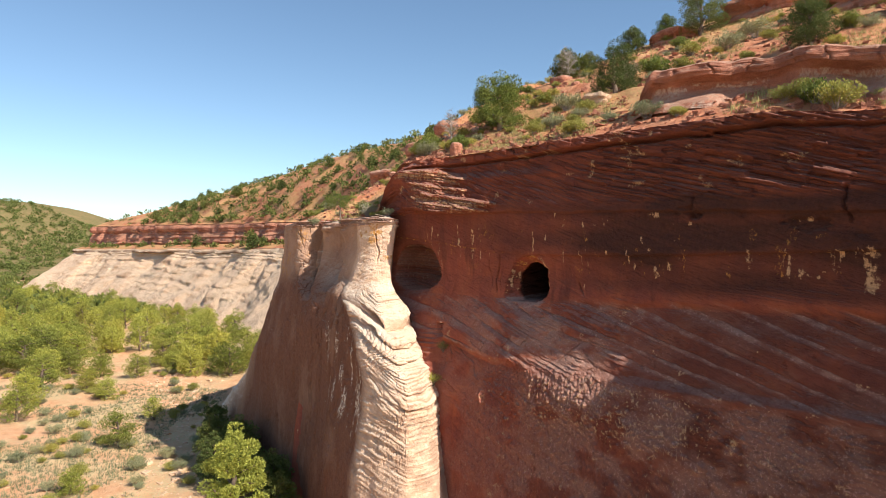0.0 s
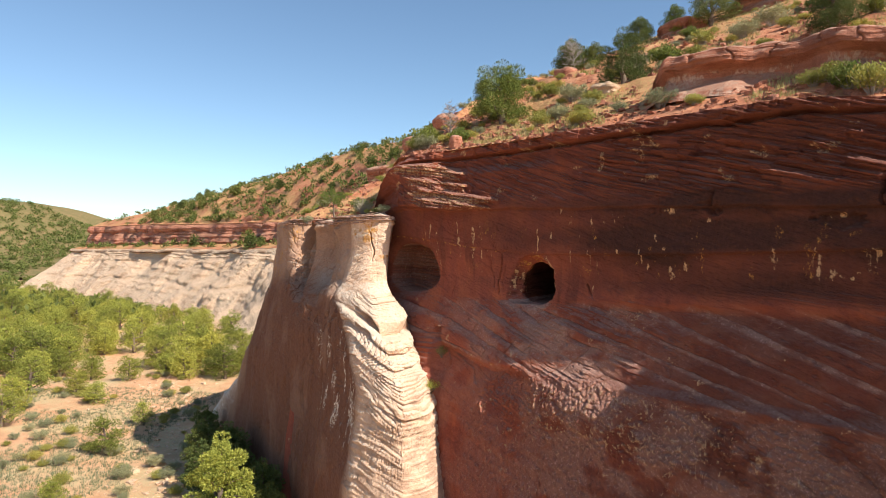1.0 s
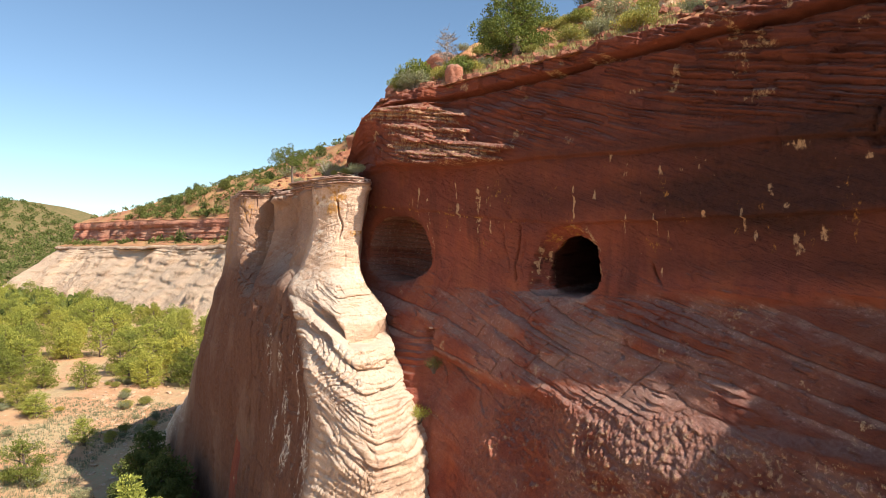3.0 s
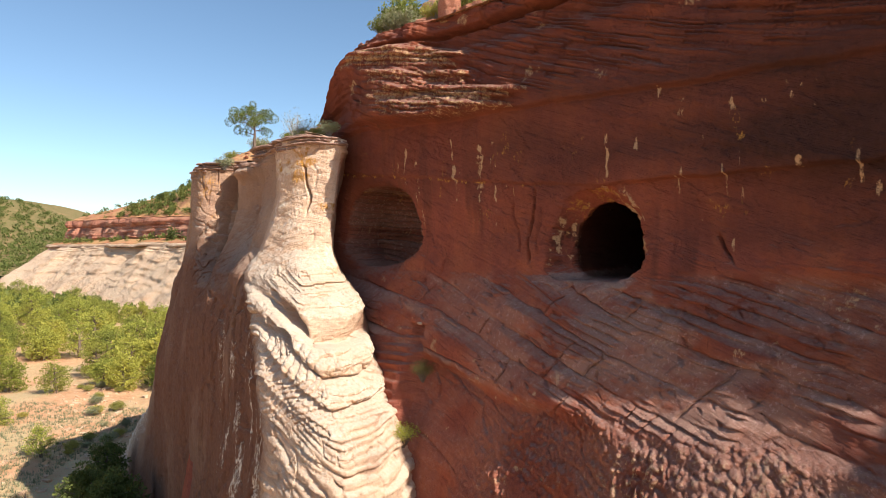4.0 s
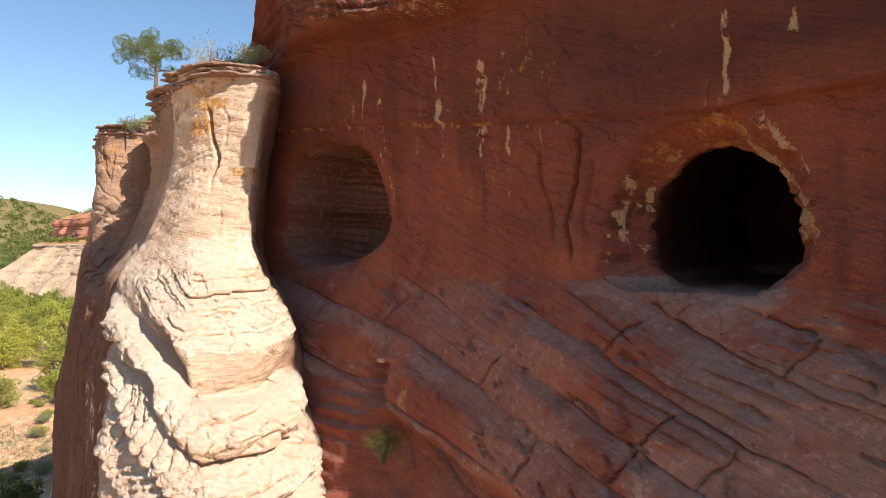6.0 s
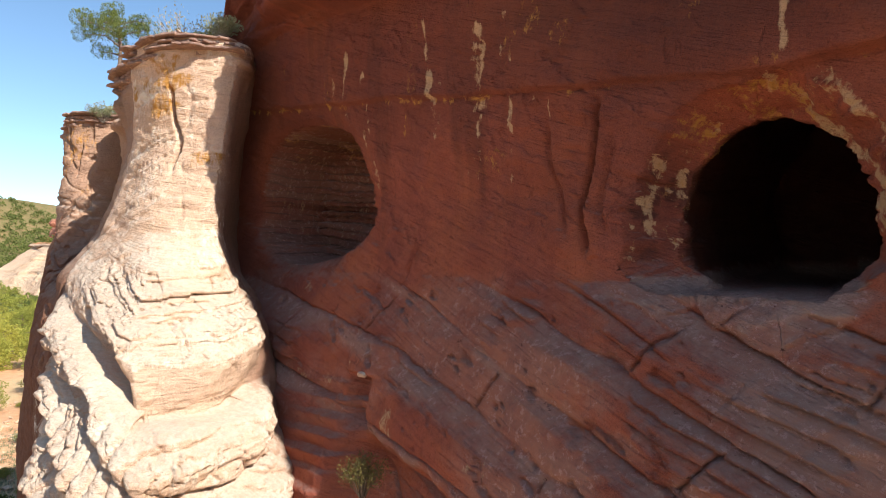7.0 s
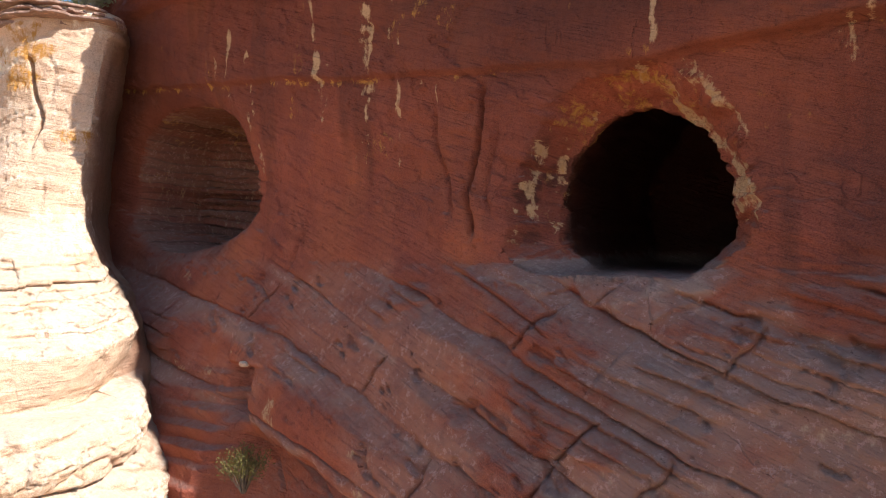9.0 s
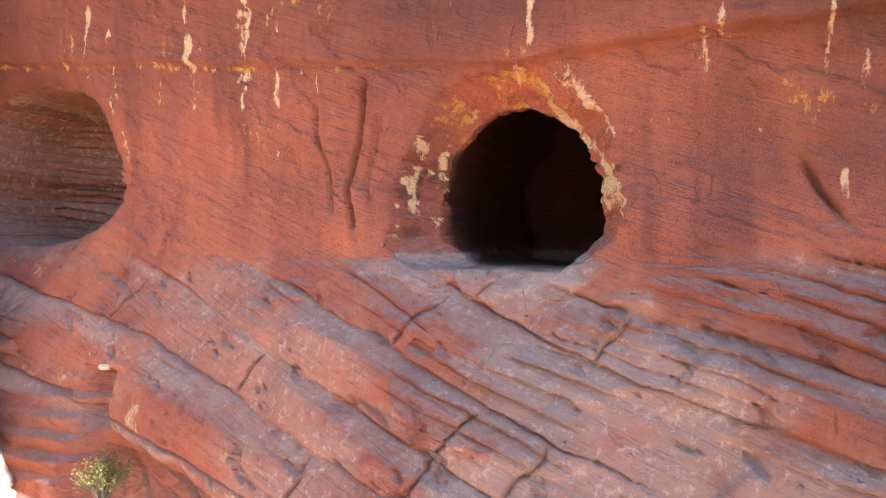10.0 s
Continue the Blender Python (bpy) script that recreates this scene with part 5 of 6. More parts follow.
def dead_tree(name, seed, height, spread, label):
    rng = random.Random(seed)
    tree = tagged(new(name), label, "dead tree")
    v, f, ends = limbs(rng, height, spread, 26, lean=0.03, twist=0.1, thick=0.05, start=0.12)
    part("trunk", v, f, DRY_TWIG, tree)
    tv, tf = [], []
    for c, w in ends:
        for _ in range(7):
            tip = c + Vector((rng.uniform(-1, 1), rng.uniform(-1, 1), rng.uniform(-0.2, 1))) * spread * 0.4
            v, f = tube([c, c.lerp(tip, 0.5) + Vector((0, 0, 0.03)), tip], [0.012, 0.009, 0.004], 3)
            tf += [tuple(i + len(tv) for i in q) for q in f]
            tv += v
    part("bare_branch", tv, tf, DRY_TWIG, tree)
    return tree


def boulder(name, seed, sx, sy, sz, material, label, layers=0.0, power=2.6, cat="rock", n=40, hollow=0.0):
    """A weathered block: a squarish rounded form, broken by noise and bedding."""
    a = np.linspace(0, 2 * math.pi, n)
    b = np.linspace(-math.pi / 2, math.pi / 2, n // 2)
    aa, bb = np.meshgrid(a, b)
    x, y, z = np.cos(aa) * np.cos(bb), np.sin(aa) * np.cos(bb), np.sin(bb)
    r = (np.abs(x) ** power + np.abs(y) ** power + np.abs(z) ** power) ** (-1 / power)
    ang_x, ang_y = np.cos(aa), np.sin(aa)
    r = r * (1 + 0.24 * fbm(x * 1.6 + seed, y * 1.6, z * 1.3, 4, 0.6) + 0.08 * fbm(x * 6 + seed, y * 6, z * 5, 4))
    if layers:
        saw, nn, ff = steps(z * r * sz / layers + 0.3 * fbm(x, y, seed, 2), 0.2)
        r = r + 0.16 * (rand_of(nn + seed, 3) - 0.5) - 0.06 * (ff < 0.12) + 0.06 * fbm(x * 4 + seed, y * 4, nn, 3)
    r = r * (1 - hollow * bump(z, -0.15 + 0.2 * fbm(x * 2, seed, 0.0, 2), 0.35) * np.clip(-ang_y, 0, 1) * (0.5 + smooth(-0.3, 0.3, fbm(x * 3 + seed, 1.0, 0.0, 3))))
    x, y, z = x * r * sx, y * r * sy, z * r * sz
    x[:, -1], y[:, -1], z[:, -1] = x[:, 0], y[:, 0], z[:, 0]
    zero = np.zeros_like(x)
    ob = sheet(name, x, y, z, material, (zero + 0.15, zero, zero, zero))
    return tagged(ob, label, cat)


def hill_at(s, d):
    return float(hill_z(np.array([[s]]), np.array([[d]]))[0, 0])


def ground_at(x, y):
    return float(valley_z(np.array([[x]]), np.array([[y]]))[0, 0])


rng = random.Random(11)

# valley junipers: full round crowns, built five ways and repeated
VALLEY_LABEL = "bushy yellow-green juniper on the sandy valley floor"
KIN = [juniper("juniper", 20 + k, 4.2 + 0.5 * k, 2.0 + 0.15 * k, 95, 0.66, 0.18, JUNIPER_LEAF if k not in (1, 3) else OLIVE_LEAF, VALLEY_LABEL, count=15) for k in range(5)]
for k, t in enumerate(KIN):
    t["group"] = "valley junipers"


def plant(kin, x, y, z, size, used, tall=None, label=""):
    m = place(x, y, z - 0.05, rng.uniform(0, 6.3), size, tall)
    if id(kin) not in used:
        used.add(id(kin))
        kin.matrix_basis = m
        ob = kin
    else:
        ob = copy_thing(kin, m)
        ob.matrix_basis = m
    if label:
        ob["label"] = label
    return ob


used = set()
NEAR = [(-46.4, 121.0, 1.35), (-42.5, 124.5, 1.2), (-52.0, 101.0, 0.75), (-38.2, 77.5, 0.85), (-39.5, 89.5, 0.6), (-35.5, 62.5, 0.62),
        (-57.5, 106.0, 0.9), (-61.0, 96.0, 1.1), (-66.0, 108.0, 1.2), (-57.5, 88.0, 0.85), (-63.0, 120.0, 1.2), (-55.0, 118.0, 1.0)]
for k, (x, y, size) in enumerate(NEAR):
    plant(KIN[k % 5], x, y, ground_at(x, y), size, used)
stand = [(x, y) for x, y, _ in NEAR]
tries = 0
while len(stand) < 175 and tries < 12000:
    tries += 1
    y = 115 + 190 * rng.random() ** 1.5
    x = y * rng.uniform(-0.76, -0.27)
    s_, d_ = to_sd(x, y)
    if d_ > float(np.interp(s_, EDGE_S, EDGE_D)) - 22 - 10 * min(1, max(0, (-s_ - 340) / 60)):
        continue
    if y < 117 or (y < 145 and -0.53 * y < x < -0.43 * y):
        continue
    if any((x - a) ** 2 + (y - b) ** 2 < (3.6 + 0.008 * y) ** 2 for a, b in stand):
        continue
    stand.append((x, y))
    plant(KIN[rng.randrange(5)], x, y, ground_at(x, y), rng.uniform(1.05, 1.6), used)

# the tall junipers at the foot of the buttress
TALL = juniper("juniper", 41, 7.6, 1.9, 380, 0.55, 0.12, JUNIPER_LEAF, "tall dense green juniper at the foot of the buttress", count=26, lean=0.03)
tall_used = set()
plant(TALL, -16.9, 52.6, 0.4, 1.32, tall_used)
# darker foliage paints the buttress's shade into these trees
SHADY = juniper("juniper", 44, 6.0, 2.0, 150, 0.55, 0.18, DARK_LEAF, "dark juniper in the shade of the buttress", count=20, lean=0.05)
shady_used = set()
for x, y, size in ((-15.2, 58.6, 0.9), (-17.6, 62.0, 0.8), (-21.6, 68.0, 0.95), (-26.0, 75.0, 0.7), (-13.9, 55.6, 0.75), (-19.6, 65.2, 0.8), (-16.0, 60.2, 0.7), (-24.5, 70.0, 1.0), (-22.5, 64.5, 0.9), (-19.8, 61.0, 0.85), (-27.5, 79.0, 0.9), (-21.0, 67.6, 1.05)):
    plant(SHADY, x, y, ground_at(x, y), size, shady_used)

# hill trees: dark junipers on the slope above the cliff and along the skyline
HILL_LABEL = "dark green juniper on the stony hillside"
HILLKIN = [juniper("juniper", 60 + k, 3.0 + 0.35 * k, 1.45 + 0.1 * k, 420, 0.56, 0.078, DARK_LEAF if k != 1 else MID_LEAF, HILL_LABEL, count=14) for k in range(4)]
for t in HILLKIN:
    t["group"] = "hillside junipers"
hill_used = set()
# along the cliff, into the hill, size against the built tree, which tree
for s_, d_, size, k, label in (
        (-37.2, 44.2, 1.55, 1, "large green juniper standing above the cliff rim"), (-41.2, 60.3, 1.15, 0, ""), (-38.9, 61.3, 0.65, 2, ""),
        (-28.8, 49.2, 1.15, 3, "dense dark juniper beside the overhung outcrop"), (-37.9, 69.0, 1.0, 0, ""), (-36.6, 74.5, 0.85, 1, ""), (-30.8, 71.0, 1.45, 3, ""),
        (-14.8, 53.0, 1.1, 2, ""), (-47.0, 53.0, 0.7, 0, ""), (-45.0, 55.5, 0.6, 1, ""), (-18.0, 66.0, 1.0, 1, ""), (-10.0, 60.0, 1.1, 0, "")):
    plant(HILLKIN[k], *to_xy(s_, d_), hill_at(s_, d_), size, hill_used, label=label)
FARKIN = [juniper("juniper", 80 + k, 3.2 + 0.4 * k, 1.4 + 0.15 * k, 22, 0.6, 0.42, DARK_LEAF, "small dark juniper on the distant slope", count=9) for k in range(3)]
for t in FARKIN:
    t["group"] = "distant junipers"
far_used = set()
for k in range(40):
    s_, v_ = rng.uniform(-72, -44), rng.uniform(30, 66)
    d_ = float(rim_d(np.array(s_))) + v_
    plant(FARKIN[k % 3], *to_xy(s_, d_), hill_at(s_, d_), rng.uniform(0.5, 1.15), far_used)
for k in range(40):
    s_ = -70 - 330 * rng.random() ** 1.4
    band = rng.random()
    kk = rng.uniform(7.3, 9.0) if band < 0.22 else rng.uniform(13.1, 16.0) if band < 0.8 else rng.uniform(14.0, 15.5)
    _, cx, cy, ch = canyon_sheet(np.array([s_]), np.array([kk]))
    plant(FARKIN[k % 3], float(cx[0, 0]), float(cy[0, 0]), float(ch[0, 0]) - 0.2, rng.uniform(0.5, 1.25) * (1.25 if s_ < -200 else 1.0), far_used)

for k in range(40):
    s_ = rng.uniform(-330, -70)
    _, cx, cy, ch = canyon_sheet(np.array([s_]), np.array([rng.choice((rng.uniform(13.3, 14.4), rng.uniform(14.2, 15.4)))]))
    plant(FARKIN[k % 3], float(cx[0, 0]), float(cy[0, 0]), float(ch[0, 0]) - 0.2, rng.uniform(0.6, 1.2), far_used)


def distant_wood(name, spots, label):
    """Far junipers, a few sprays each, as one mesh."""
    g = random.Random(4)
    verts, faces = [], []
    for x, y, z, r in spots:
        v, f = leaves(g, [(Vector((x, y, z + r * 0.8)), 1.0), (Vector((x + 0.5 * r, y, z + r * 0.5)), 0.6)], 22, r * 0.7, r * 0.55)
        faces += [tuple(i + len(verts) for i in q) for q in f]
        verts += v
    me = bpy.data.meshes.new(name)
    me.from_pydata([tuple(v) for v in verts], [], faces)
    me.materials.append(DARK_LEAF)
    return tagged(new(name, me), label, "trees", kind="stuff")


spots = []
for k in range(3800):
    x, v_ = rng.uniform(-880, -330), rng.uniform(0.03, 0.72)
    y = 520 + 420 * v_ + 0.1 * x
    spots.append((x, y, float(far_hill_z(np.array(x), np.array(y), np.array(v_))) - 0.3, rng.uniform(1.6, 3.4)))
far_s = np.array([-70 - 340 * rng.random() ** 1.2 for k in range(320)])
far_k = np.array([rng.choice((rng.uniform(7.2, 9.0), rng.uniform(13.1, 16.0))) for k in range(320)])
_, cx, cy, ch = canyon_at(far_s, far_k)
spots += [(float(a), float(b), float(c) - 0.1, rng.uniform(0.6, 1.6)) for a, b, c in zip(cx, cy, ch)]
for k in range(900):
    y = rng.uniform(210, 560)
    x = y * rng.uniform(-0.76, -0.30)
    s_, d_ = to_sd(x, y)
    if d_ < float(np.interp(s_, EDGE_S, EDGE_D)) - 22 - 14 * min(1, max(0, (-s_ - 340) / 60)):
        spots.append((x, y, ground_at(x, y), rng.uniform(2.0, 3.4)))
far_s = np.array([-70 - 270 * rng.random() for k in range(900)])
far_k = np.array([13.1 + 2.2 * rng.random() ** 1.2 for k in range(900)])
_, cx, cy, ch = canyon_at(far_s, far_k)
spots += [(float(a), float(b), float(c) - 0.1, rng.uniform(0.6, 1.7)) for a, b, c in zip(cx, cy, ch)]
for k in range(350):
    s_, v_ = rng.uniform(-82, -53), 22 + 56 * rng.random() ** 1.2
    d_ = float(rim_d(np.array(s_))) + v_
    spots.append((*to_xy(s_, d_), hill_at(s_, d_), rng.uniform(0.35, 1.15)))
distant_wood("distant_junipers", spots, "scattered dark junipers and brush on far slopes")

# the wind-bent juniper on the buttress top
BENT = juniper("juniper", 95, 3.0, 3.0, 420, 0.40, 0.06, MID_LEAF, "twisted juniper with bare limbs on the buttress top", count=14, lean=0.25, start=0.34, skirt=False)
BENT.matrix_basis = place(-9.2, 58.9, 26.75, 2.4, 0.60, 0.84)
dead = dead_tree("dead_tree", 5, 3.2, 0.9, "bare grey dead tree near the cliff rim")
dead.matrix_basis = place(*to_xy(-40.6, 41.6), hill_at(-40.6, 41.6))
snag = dead_tree("dead_tree", 9, 3.6, 1.3, "dark leaning snag beside a juniper on the slope")
snag.matrix_basis = Matrix.LocRotScale((*to_xy(-40.4, 59.9), hill_at(-40.4, 59.9)), Euler((0.25, -0.35, 0.4)), (1, 1, 1))

# shrubs
SAGE = [twig_bush("sagebrush", 100 + k, 1.0, 0.75, 46, SAGE_LEAF, 0.07, "grey-green sagebrush on red stony soil", per=20) for k in range(2)]
GRASSY = leaf_material("dry_grass_blades", (0.36, 0.31, 0.12), (0.56, 0.47, 0.20))
RABBIT = [twig_bush("rabbitbrush", 110 + k, 0.9, 0.7, 54, YELLOW_LEAF, 0.07, "yellow-green rabbitbrush on red stony soil", per=20) for k in range(2)]
OAK = twig_bush("green_shrub", 121, 1.3, 0.9, 50, MID_LEAF, 0.09, "leafy green shrub on the slope", per=30)
TWIGGY = twig_bush("bare_shrub", 131, 1.7, 1.1, 70, SAGE_LEAF, 0.06, "thin twiggy half-bare shrub on the buttress top", per=3)
shrub_used = set()
for kin, group in ((SAGE[0], "sagebrush"), (SAGE[1], "sagebrush"), (RABBIT[0], "rabbitbrush"), (RABBIT[1], "rabbitbrush"), (OAK, "green shrubs")):
    kin["group"] = group
for kin, s_, d_, size in ((SAGE[0], -21.0, 40.0, 1.4), (RABBIT[0], -9.6, 38.6, 1.7), (OAK, -10.6, 38.9, 1.1), (RABBIT[1], -11.4, 39.6, 1.3), (SAGE[1], -8.6, 43.0, 1.4),
                          (RABBIT[0], -26.6, 59.0, 1.6), (SAGE[0], -21.5, 61.0, 1.9), (SAGE[1], -22.8, 58.0, 1.7), (SAGE[1], -29.7, 41.8, 1.2), (SAGE[0], -31.7, 46.5, 1.6),
                          (RABBIT[0], -37.1, 40.2, 0.9), (OAK, -41.4, 39.6, 1.3), (SAGE[0], -40.9, 39.2, 1.3), (OAK, -41.9, 38.8, 0.9), (RABBIT[1], -39.0, 39.6, 1.0),
                          (SAGE[1], -30.1, 54.0, 1.8), (RABBIT[0], -25.0, 54.0, 1.4), (OAK, -27.0, 53.0, 1.5), (SAGE[0], -24.4, 41.0, 0.8), (RABBIT[1], -18.5, 39.2, 0.8),
                          (SAGE[1], -50.0, 36.6, 0.5),
                          (SAGE[1], -48.2, 38.6, 0.9), (SAGE[0], -54.6, 36.6, 0.8)):
    plant(kin, *to_xy(s_, d_), hill_at(s_, d_), size, shrub_used)
for kin, s_, d_, size in ((SAGE[0], -42.5, 35.9, 0.75), (TWIGGY, -45.3, 36.0, 1.0), (RABBIT[0], -43.6, 36.0, 0.6), (RABBIT[1], -44.4, 35.8, 0.5)):
    plant(kin, *to_xy(s_, d_), 26.85, size, shrub_used)
for k in range(190):
    s_ = rng.uniform(-60, -4)
    d_ = float(rim_d(np.array(s_))) + 1.2 + 34 * rng.random() ** 1.4
    if -23.5 < s_ < -5 and 40.0 < d_ < 46:
        continue
    kin = rng.choice([SAGE[0], SAGE[1], RABBIT[0], RABBIT[1], RABBIT[0], RABBIT[1], OAK])
    plant(kin, *to_xy(s_, d_), hill_at(s_, d_), rng.uniform(0.35, 1.2), shrub_used)
for k in range(150):
    y = rng.uniform(52, 125)
    x = y * rng.uniform(-0.72, -0.36)
    kin = rng.choice([SAGE[0], SAGE[1], RABBIT[0], RABBIT[0], SAGE[1]])
    if -0.56 * y < x < -0.44 * y and y > 84 and k % 4:
        continue
    plant(kin, x, y, ground_at(x, y), rng.uniform(0.5, 1.5), shrub_used, label="low brush on the sandy valley floor")
GULLY = [twig_bush("green_shrub", 141 + k, 0.75, 0.46, 70, DULL_LEAF if k else JUNIPER_LEAF, 0.035, "small green shrub rooted in a crack of the cliff", per=16, stem=BARK) for k in range(2)]
GULLY[0].matrix_basis = place(-0.75, 49.6, 13.75, 0.3, 1.25)
GULLY[1].matrix_basis = place(*to_xy(-35.15, 35.15), 16.25, 1.0, 1.05)

# grass and stones, too many to count
def grass(name, spots, label, material, tall):
    g = np.random.default_rng(7)
    verts, faces = [], []
    for x, y, z in spots:
        for _ in range(9):
            a, lean, w = g.uniform(0, 6.3), g.uniform(0.1, 0.7), g.uniform(0.014, 0.03)
            h = tall * g.uniform(0.4, 1.3)
            bx, by = x + g.normal() * 0.10, y + g.normal() * 0.10
            i = len(verts)
            verts += [(bx - math.sin(a) * w, by + math.cos(a) * w, z - 0.05), (bx + math.sin(a) * w, by - math.cos(a) * w, z - 0.05),
                      (bx + math.cos(a) * lean * h, by + math.sin(a) * lean * h, z + h)]
            faces.append((i, i + 1, i + 2))
    me = bpy.data.meshes.new(name)
    me.from_pydata(verts, [], faces)
    me.materials.append(material)
    return tagged(new(name, me), label, "grass", kind="stuff")


def stones(name, spots, label, material):
    g = np.random.default_rng(9)
    cube = np.array([(a, b, c) for a in (-1, 1) for b in (-1, 1) for c in (-1, 1)], float)
    quads = [(0, 1, 3, 2), (4, 6, 7, 5), (0, 4, 5, 1), (2, 3, 7, 6), (0, 2, 6, 4), (1, 5, 7, 3)]
    verts, faces = [], []
    for x, y, z, r in spots:
        c = cube * g.uniform(0.6, 1.2, size=(1, 3)) * np.array([1, 1, 0.5]) + g.normal(size=(8, 3)) * 0.26
        a = g.uniform(0, 6.3)
        rot = np.array([[math.cos(a), -math.sin(a), 0], [math.sin(a), math.cos(a), 0], [0, 0, 1]])
        i = len(verts)
        verts += [tuple(v) for v in (c @ rot.T) * r * 0.6 + np.array([x, y, z + 0.1 * r])]
        faces += [tuple(i + q for q in f) for f in quads]
    me = bpy.data.meshes.new(name)
    me.from_pydata(verts, [], faces)
    me.materials.append(material)
    a = me.color_attributes.new("wear_shade", "FLOAT_COLOR", "POINT")
    a.data.foreach_set("color", np.zeros(len(verts) * 4, np.float32))
    return tagged(new(name, me), label, "stones", kind="stuff")


g = np.random.default_rng(3)
gs = g.uniform(-66, -2, 12000)
gd = rim_d(gs) + 0.7 + 36 * g.random(12000) ** 1.3
keep = fbm(gs * 0.35, gd * 0.35, 71.0, 3) > 0.13
gs, gd = gs[keep], gd[keep]
gx, gy = to_xy(gs, gd)
grass("dry_grass", list(zip(gx, gy, hill_z(gs, gd))), "tufts of dry yellow grass on the hillside", GRASSY, 0.27)
vy = g.uniform(50, 112, 9000)
vx = vy * g.uniform(-0.74, -0.33, 9000)
keep = fbm(vx * 0.07, vy * 0.07, 72.0, 3) > -0.05
vx, vy = vx[keep], vy[keep]
grass("valley_grass", list(zip(vx, vy, valley_z(vx, vy))), "pale dry grass on the valley floor", SAGE_LEAF, 0.34)
gs = g.uniform(-64, -2, 5200)
gd = rim_d(gs) + 0.10 + 32 * g.random(5200) ** 1.6
gx, gy = to_xy(gs, gd)
stones("hill_stones", list(zip(gx, gy, hill_z(gs, gd), 0.07 + 0.36 * g.random(5200) ** 3.2)), "loose red stones on the hillside", RED_FAR)
vy = g.uniform(55, 125, 900)
vx = -0.40 * vy + g.normal(size=900) * 5
stones("valley_stones", list(zip(vx, vy, valley_z(vx, vy), 0.12 + 0.5 * g.random(900) ** 4)), "pale stones scattered on valley sand", PALE_ROCK)

# rocks on the hill: the overhung outcrop, blocks on the skyline and along the rim
OUT_DD = [-0.9, -0.6, -0.2, 0.5, 0.85, 0.8, 0.35, 0.0, -0.06, 0.0, 0.10, 0.45, 1.4, 4.5, 8.0]
OUT_ZZ = [-0.7, -0.1, 0.25, 0.70, 1.10, 1.55, 1.80, 1.92, 2.15, 2.55, 2.85, 3.0, 3.1, 3.3, 3.0]


def build_outcrop():
    """A long ledge of rock: a sunlit bench, a hollow over it, and a flat brow that overhangs."""
    sv, u = spans((-24.5, -3, 0.09)), np.linspace(0, 14, 130)
    s, k = np.meshgrid(sv, u)
    dd, zz = np.interp(k, np.arange(15), OUT_DD), np.interp(k, np.arange(15), OUT_ZZ)
    for a in (dd, zz):
        for _ in range(2):
            a[1:-1] = 0.25 * a[:-2] + 0.5 * a[1:-1] + 0.25 * a[2:]
    ends = smooth(-22.6, -20.9, s)
    hollow = 0.55 + 0.75 * np.clip(fbm(s * 0.45, 0.0, 5.0, 3) + 0.35, 0, 1)
    dd = np.where(dd > 0.12, np.where(k < 9, dd * hollow * 1.2, dd), dd) + 1.5 * fbm(s * 0.28, 1.0, 2.0, 3)
    saw, n, f = steps(zz / 0.22 + 0.25 * fbm(s * 0.5, zz, 9.0, 3), 0.3)
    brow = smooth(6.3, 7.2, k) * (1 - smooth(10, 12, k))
    dd = dd - brow * (0.16 * rand_of(n, 3) * (0.6 + value_noise(s * 0.9, n * 2.1, 4.0)) + 0.10 * fbm(s * 1.5, zz * 3, 3.0, 4)) - 0.10 * fbm(s * 0.9, zz * 1.4, 13.0, 4)
    joint = np.abs((s + 0.5 * fbm(s * 0.7, zz, 15.0, 3)) / 2.3 % 1.0 - 0.5)
    dd = dd + brow * 0.22 * np.exp(-(joint / 0.022) ** 2)
    line = 41.3 - 0.07 * (s + 16)
    d = line + dd
    base = hill_z(s, line)
    z = base + 0.85 * zz * (0.35 + 0.65 * ends) - (1 - ends) * 0.9 + 0.12 * fbm(s * 0.5, dd, 6.0, 3)
    x, y = to_xy(s, d)
    # sunlight painted pale on the bench, partial shade painted dark on the brow
    pale = 0.5 * (1 - smooth(4.2, 6.0, k)) * smooth(-0.35, 0.1, fbm(s * 0.7, k * 0.5, 4.0, 4))
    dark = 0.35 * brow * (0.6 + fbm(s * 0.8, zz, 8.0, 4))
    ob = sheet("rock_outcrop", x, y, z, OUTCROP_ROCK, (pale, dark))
    return tagged(ob, "long overhung red sandstone outcrop above the rim", "rock", kind="structure")


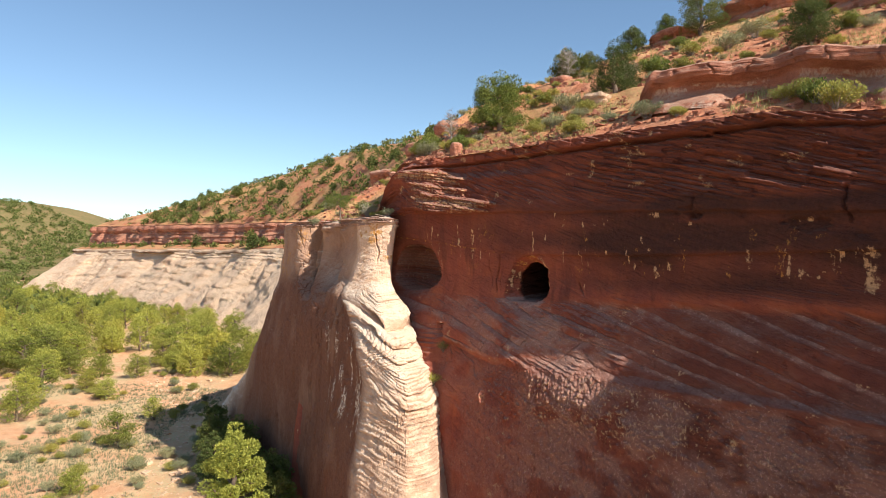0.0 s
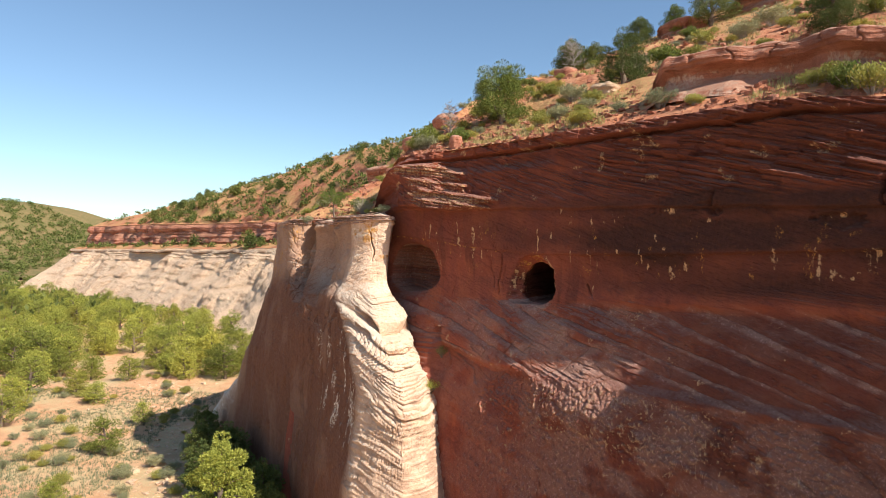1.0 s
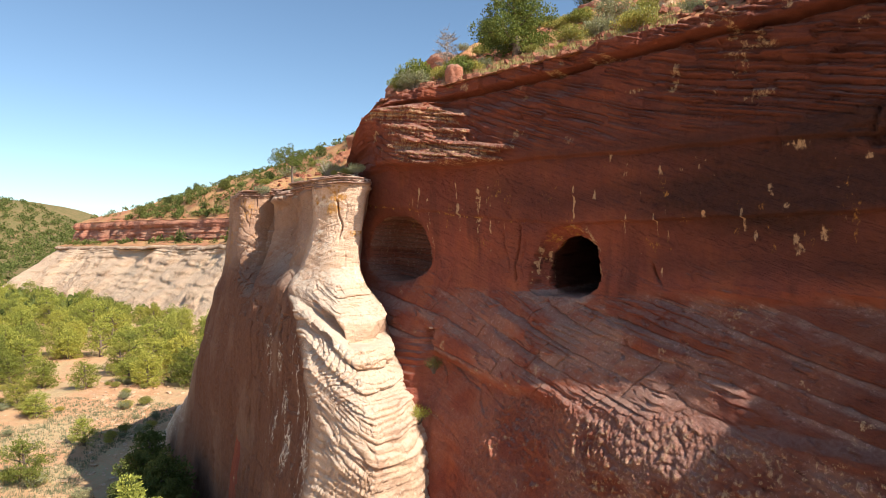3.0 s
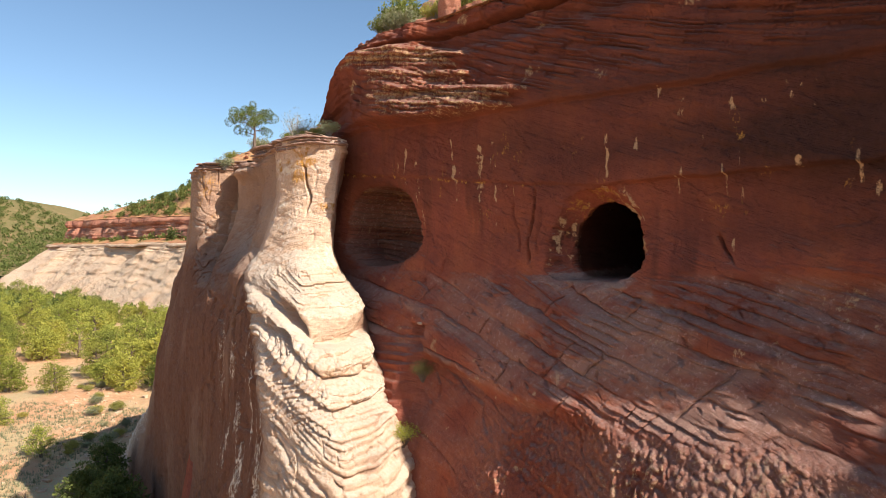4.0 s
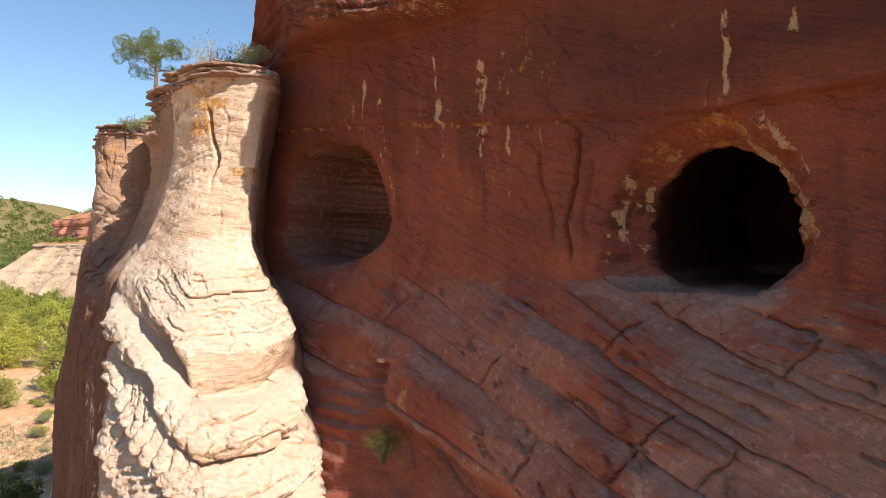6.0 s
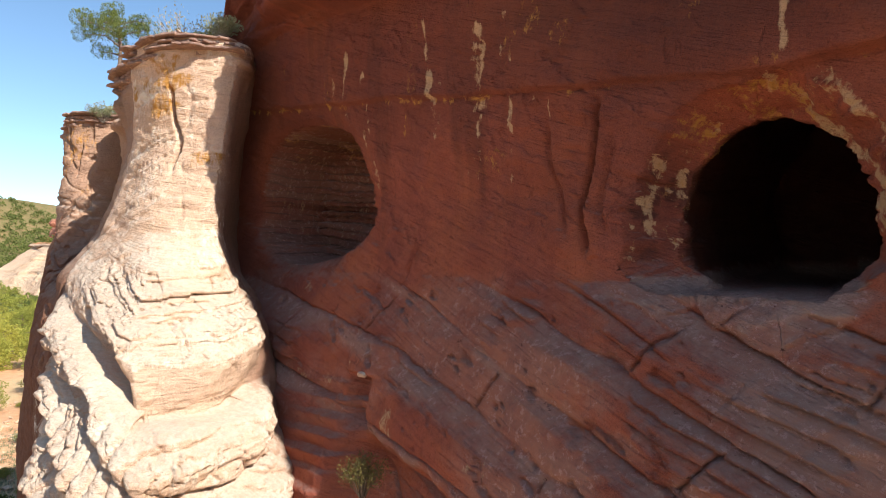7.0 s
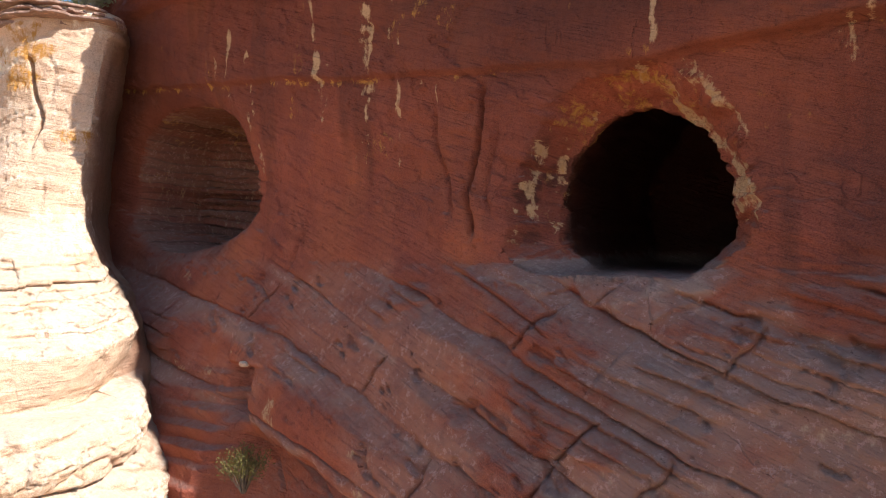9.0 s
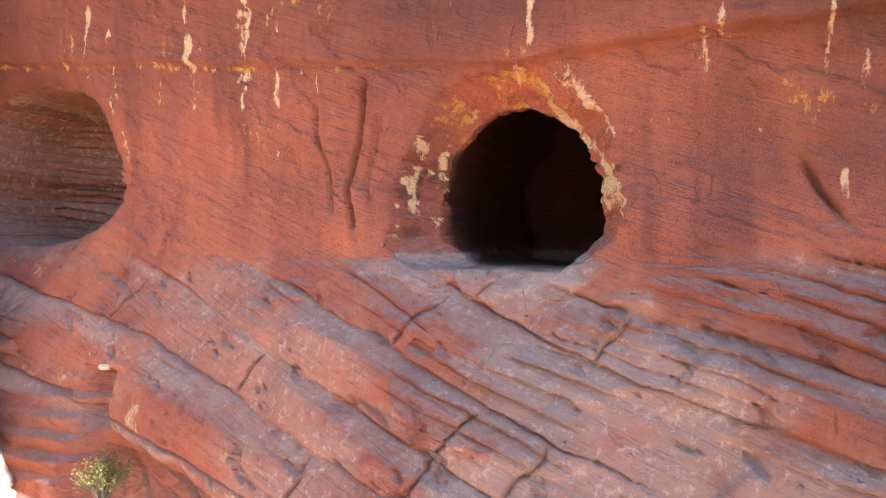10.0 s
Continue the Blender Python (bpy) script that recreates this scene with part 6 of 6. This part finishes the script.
build_outcrop()
ROCKS = [
         (-34.0, 71.0, 2.5, 1.2, 1.0, 0.5, "flat-topped pale red block on the skyline"), (-41.0, 59.0, 1.2, 0.8, 0.6, 0.0, "tilted pale boulder below a snag"),
         (-36.9, 38.4, 0.5, 0.42, 0.65, 0.0, "upright red boulder on the cliff rim"), (-29.4, 47.5, 1.1, 0.8, 0.6, 0.3, "dark red boulder on the slope"),
         (-25.5, 75.0, 4.5, 2.0, 1.6, 0.6, "broad red ledge near the hilltop"), (-14.0, 66.0, 4.0, 1.8, 1.5, 0.6, "broad red ledge near the hilltop"),
         (-47.0, 44.0, 1.6, 1.2, 0.9, 0.4, "dark red boulder beside the rim"), (-45.5, 46.0, 1.3, 1.0, 0.9, 0.4, "pale boulder beside the rim"),
         (-62.0, 52.0, 2.4, 1.4, 1.1, 0.5, "red ledge block on the far slope")]
for k, (s_, d_, lx, ly, lz, layer, label) in enumerate(ROCKS):
    ob = boulder("rock_outcrop" if lx > 2 else "boulder", k + 3, lx, ly, lz, OUTCROP_ROCK if k not in (3, 9) else PALE_ROCK, label, layer, power=4.0 if lx > 2 else 3.2, n=110 if lx > 2 else 44, hollow=0.6 if lx > 2 else 0.0)
    ob.matrix_basis = Matrix.LocRotScale((*to_xy(s_, d_), hill_at(s_, d_) + lz * 0.35), Euler((0, 0, radians(-45) + rng.uniform(-0.15, 0.15))), (1, 1, 1))
for k in range(26):
    s_ = rng.uniform(-58, -5)
    d_ = float(rim_d(np.array(s_))) + 0.6 + 26 * rng.random() ** 1.4
    size = rng.uniform(0.18, 0.45)
    ob = boulder("boulder", 40 + k, size * rng.uniform(0.8, 1.6), size, size * rng.uniform(0.5, 0.9), OUTCROP_ROCK, "weathered red sandstone boulder on the slope", 0.25, 3.2, n=22)
    ob["group"] = "hillside boulders"
    ob.matrix_basis = place(*to_xy(s_, d_), hill_at(s_, d_) + size * 0.2, rng.uniform(0, 6))
# pale stone lodged in the wall below the small cave
chip = boulder("pale_stone", 77, 0.13, 0.08, 0.06, TAN_ROCK, "pale stone lodged in the cliff above a small niche", 0.0, 2.6, n=18)
chip.matrix_basis = place(*to_xy(-36.12, 35.90), 18.32, radians(-45), 1.0)
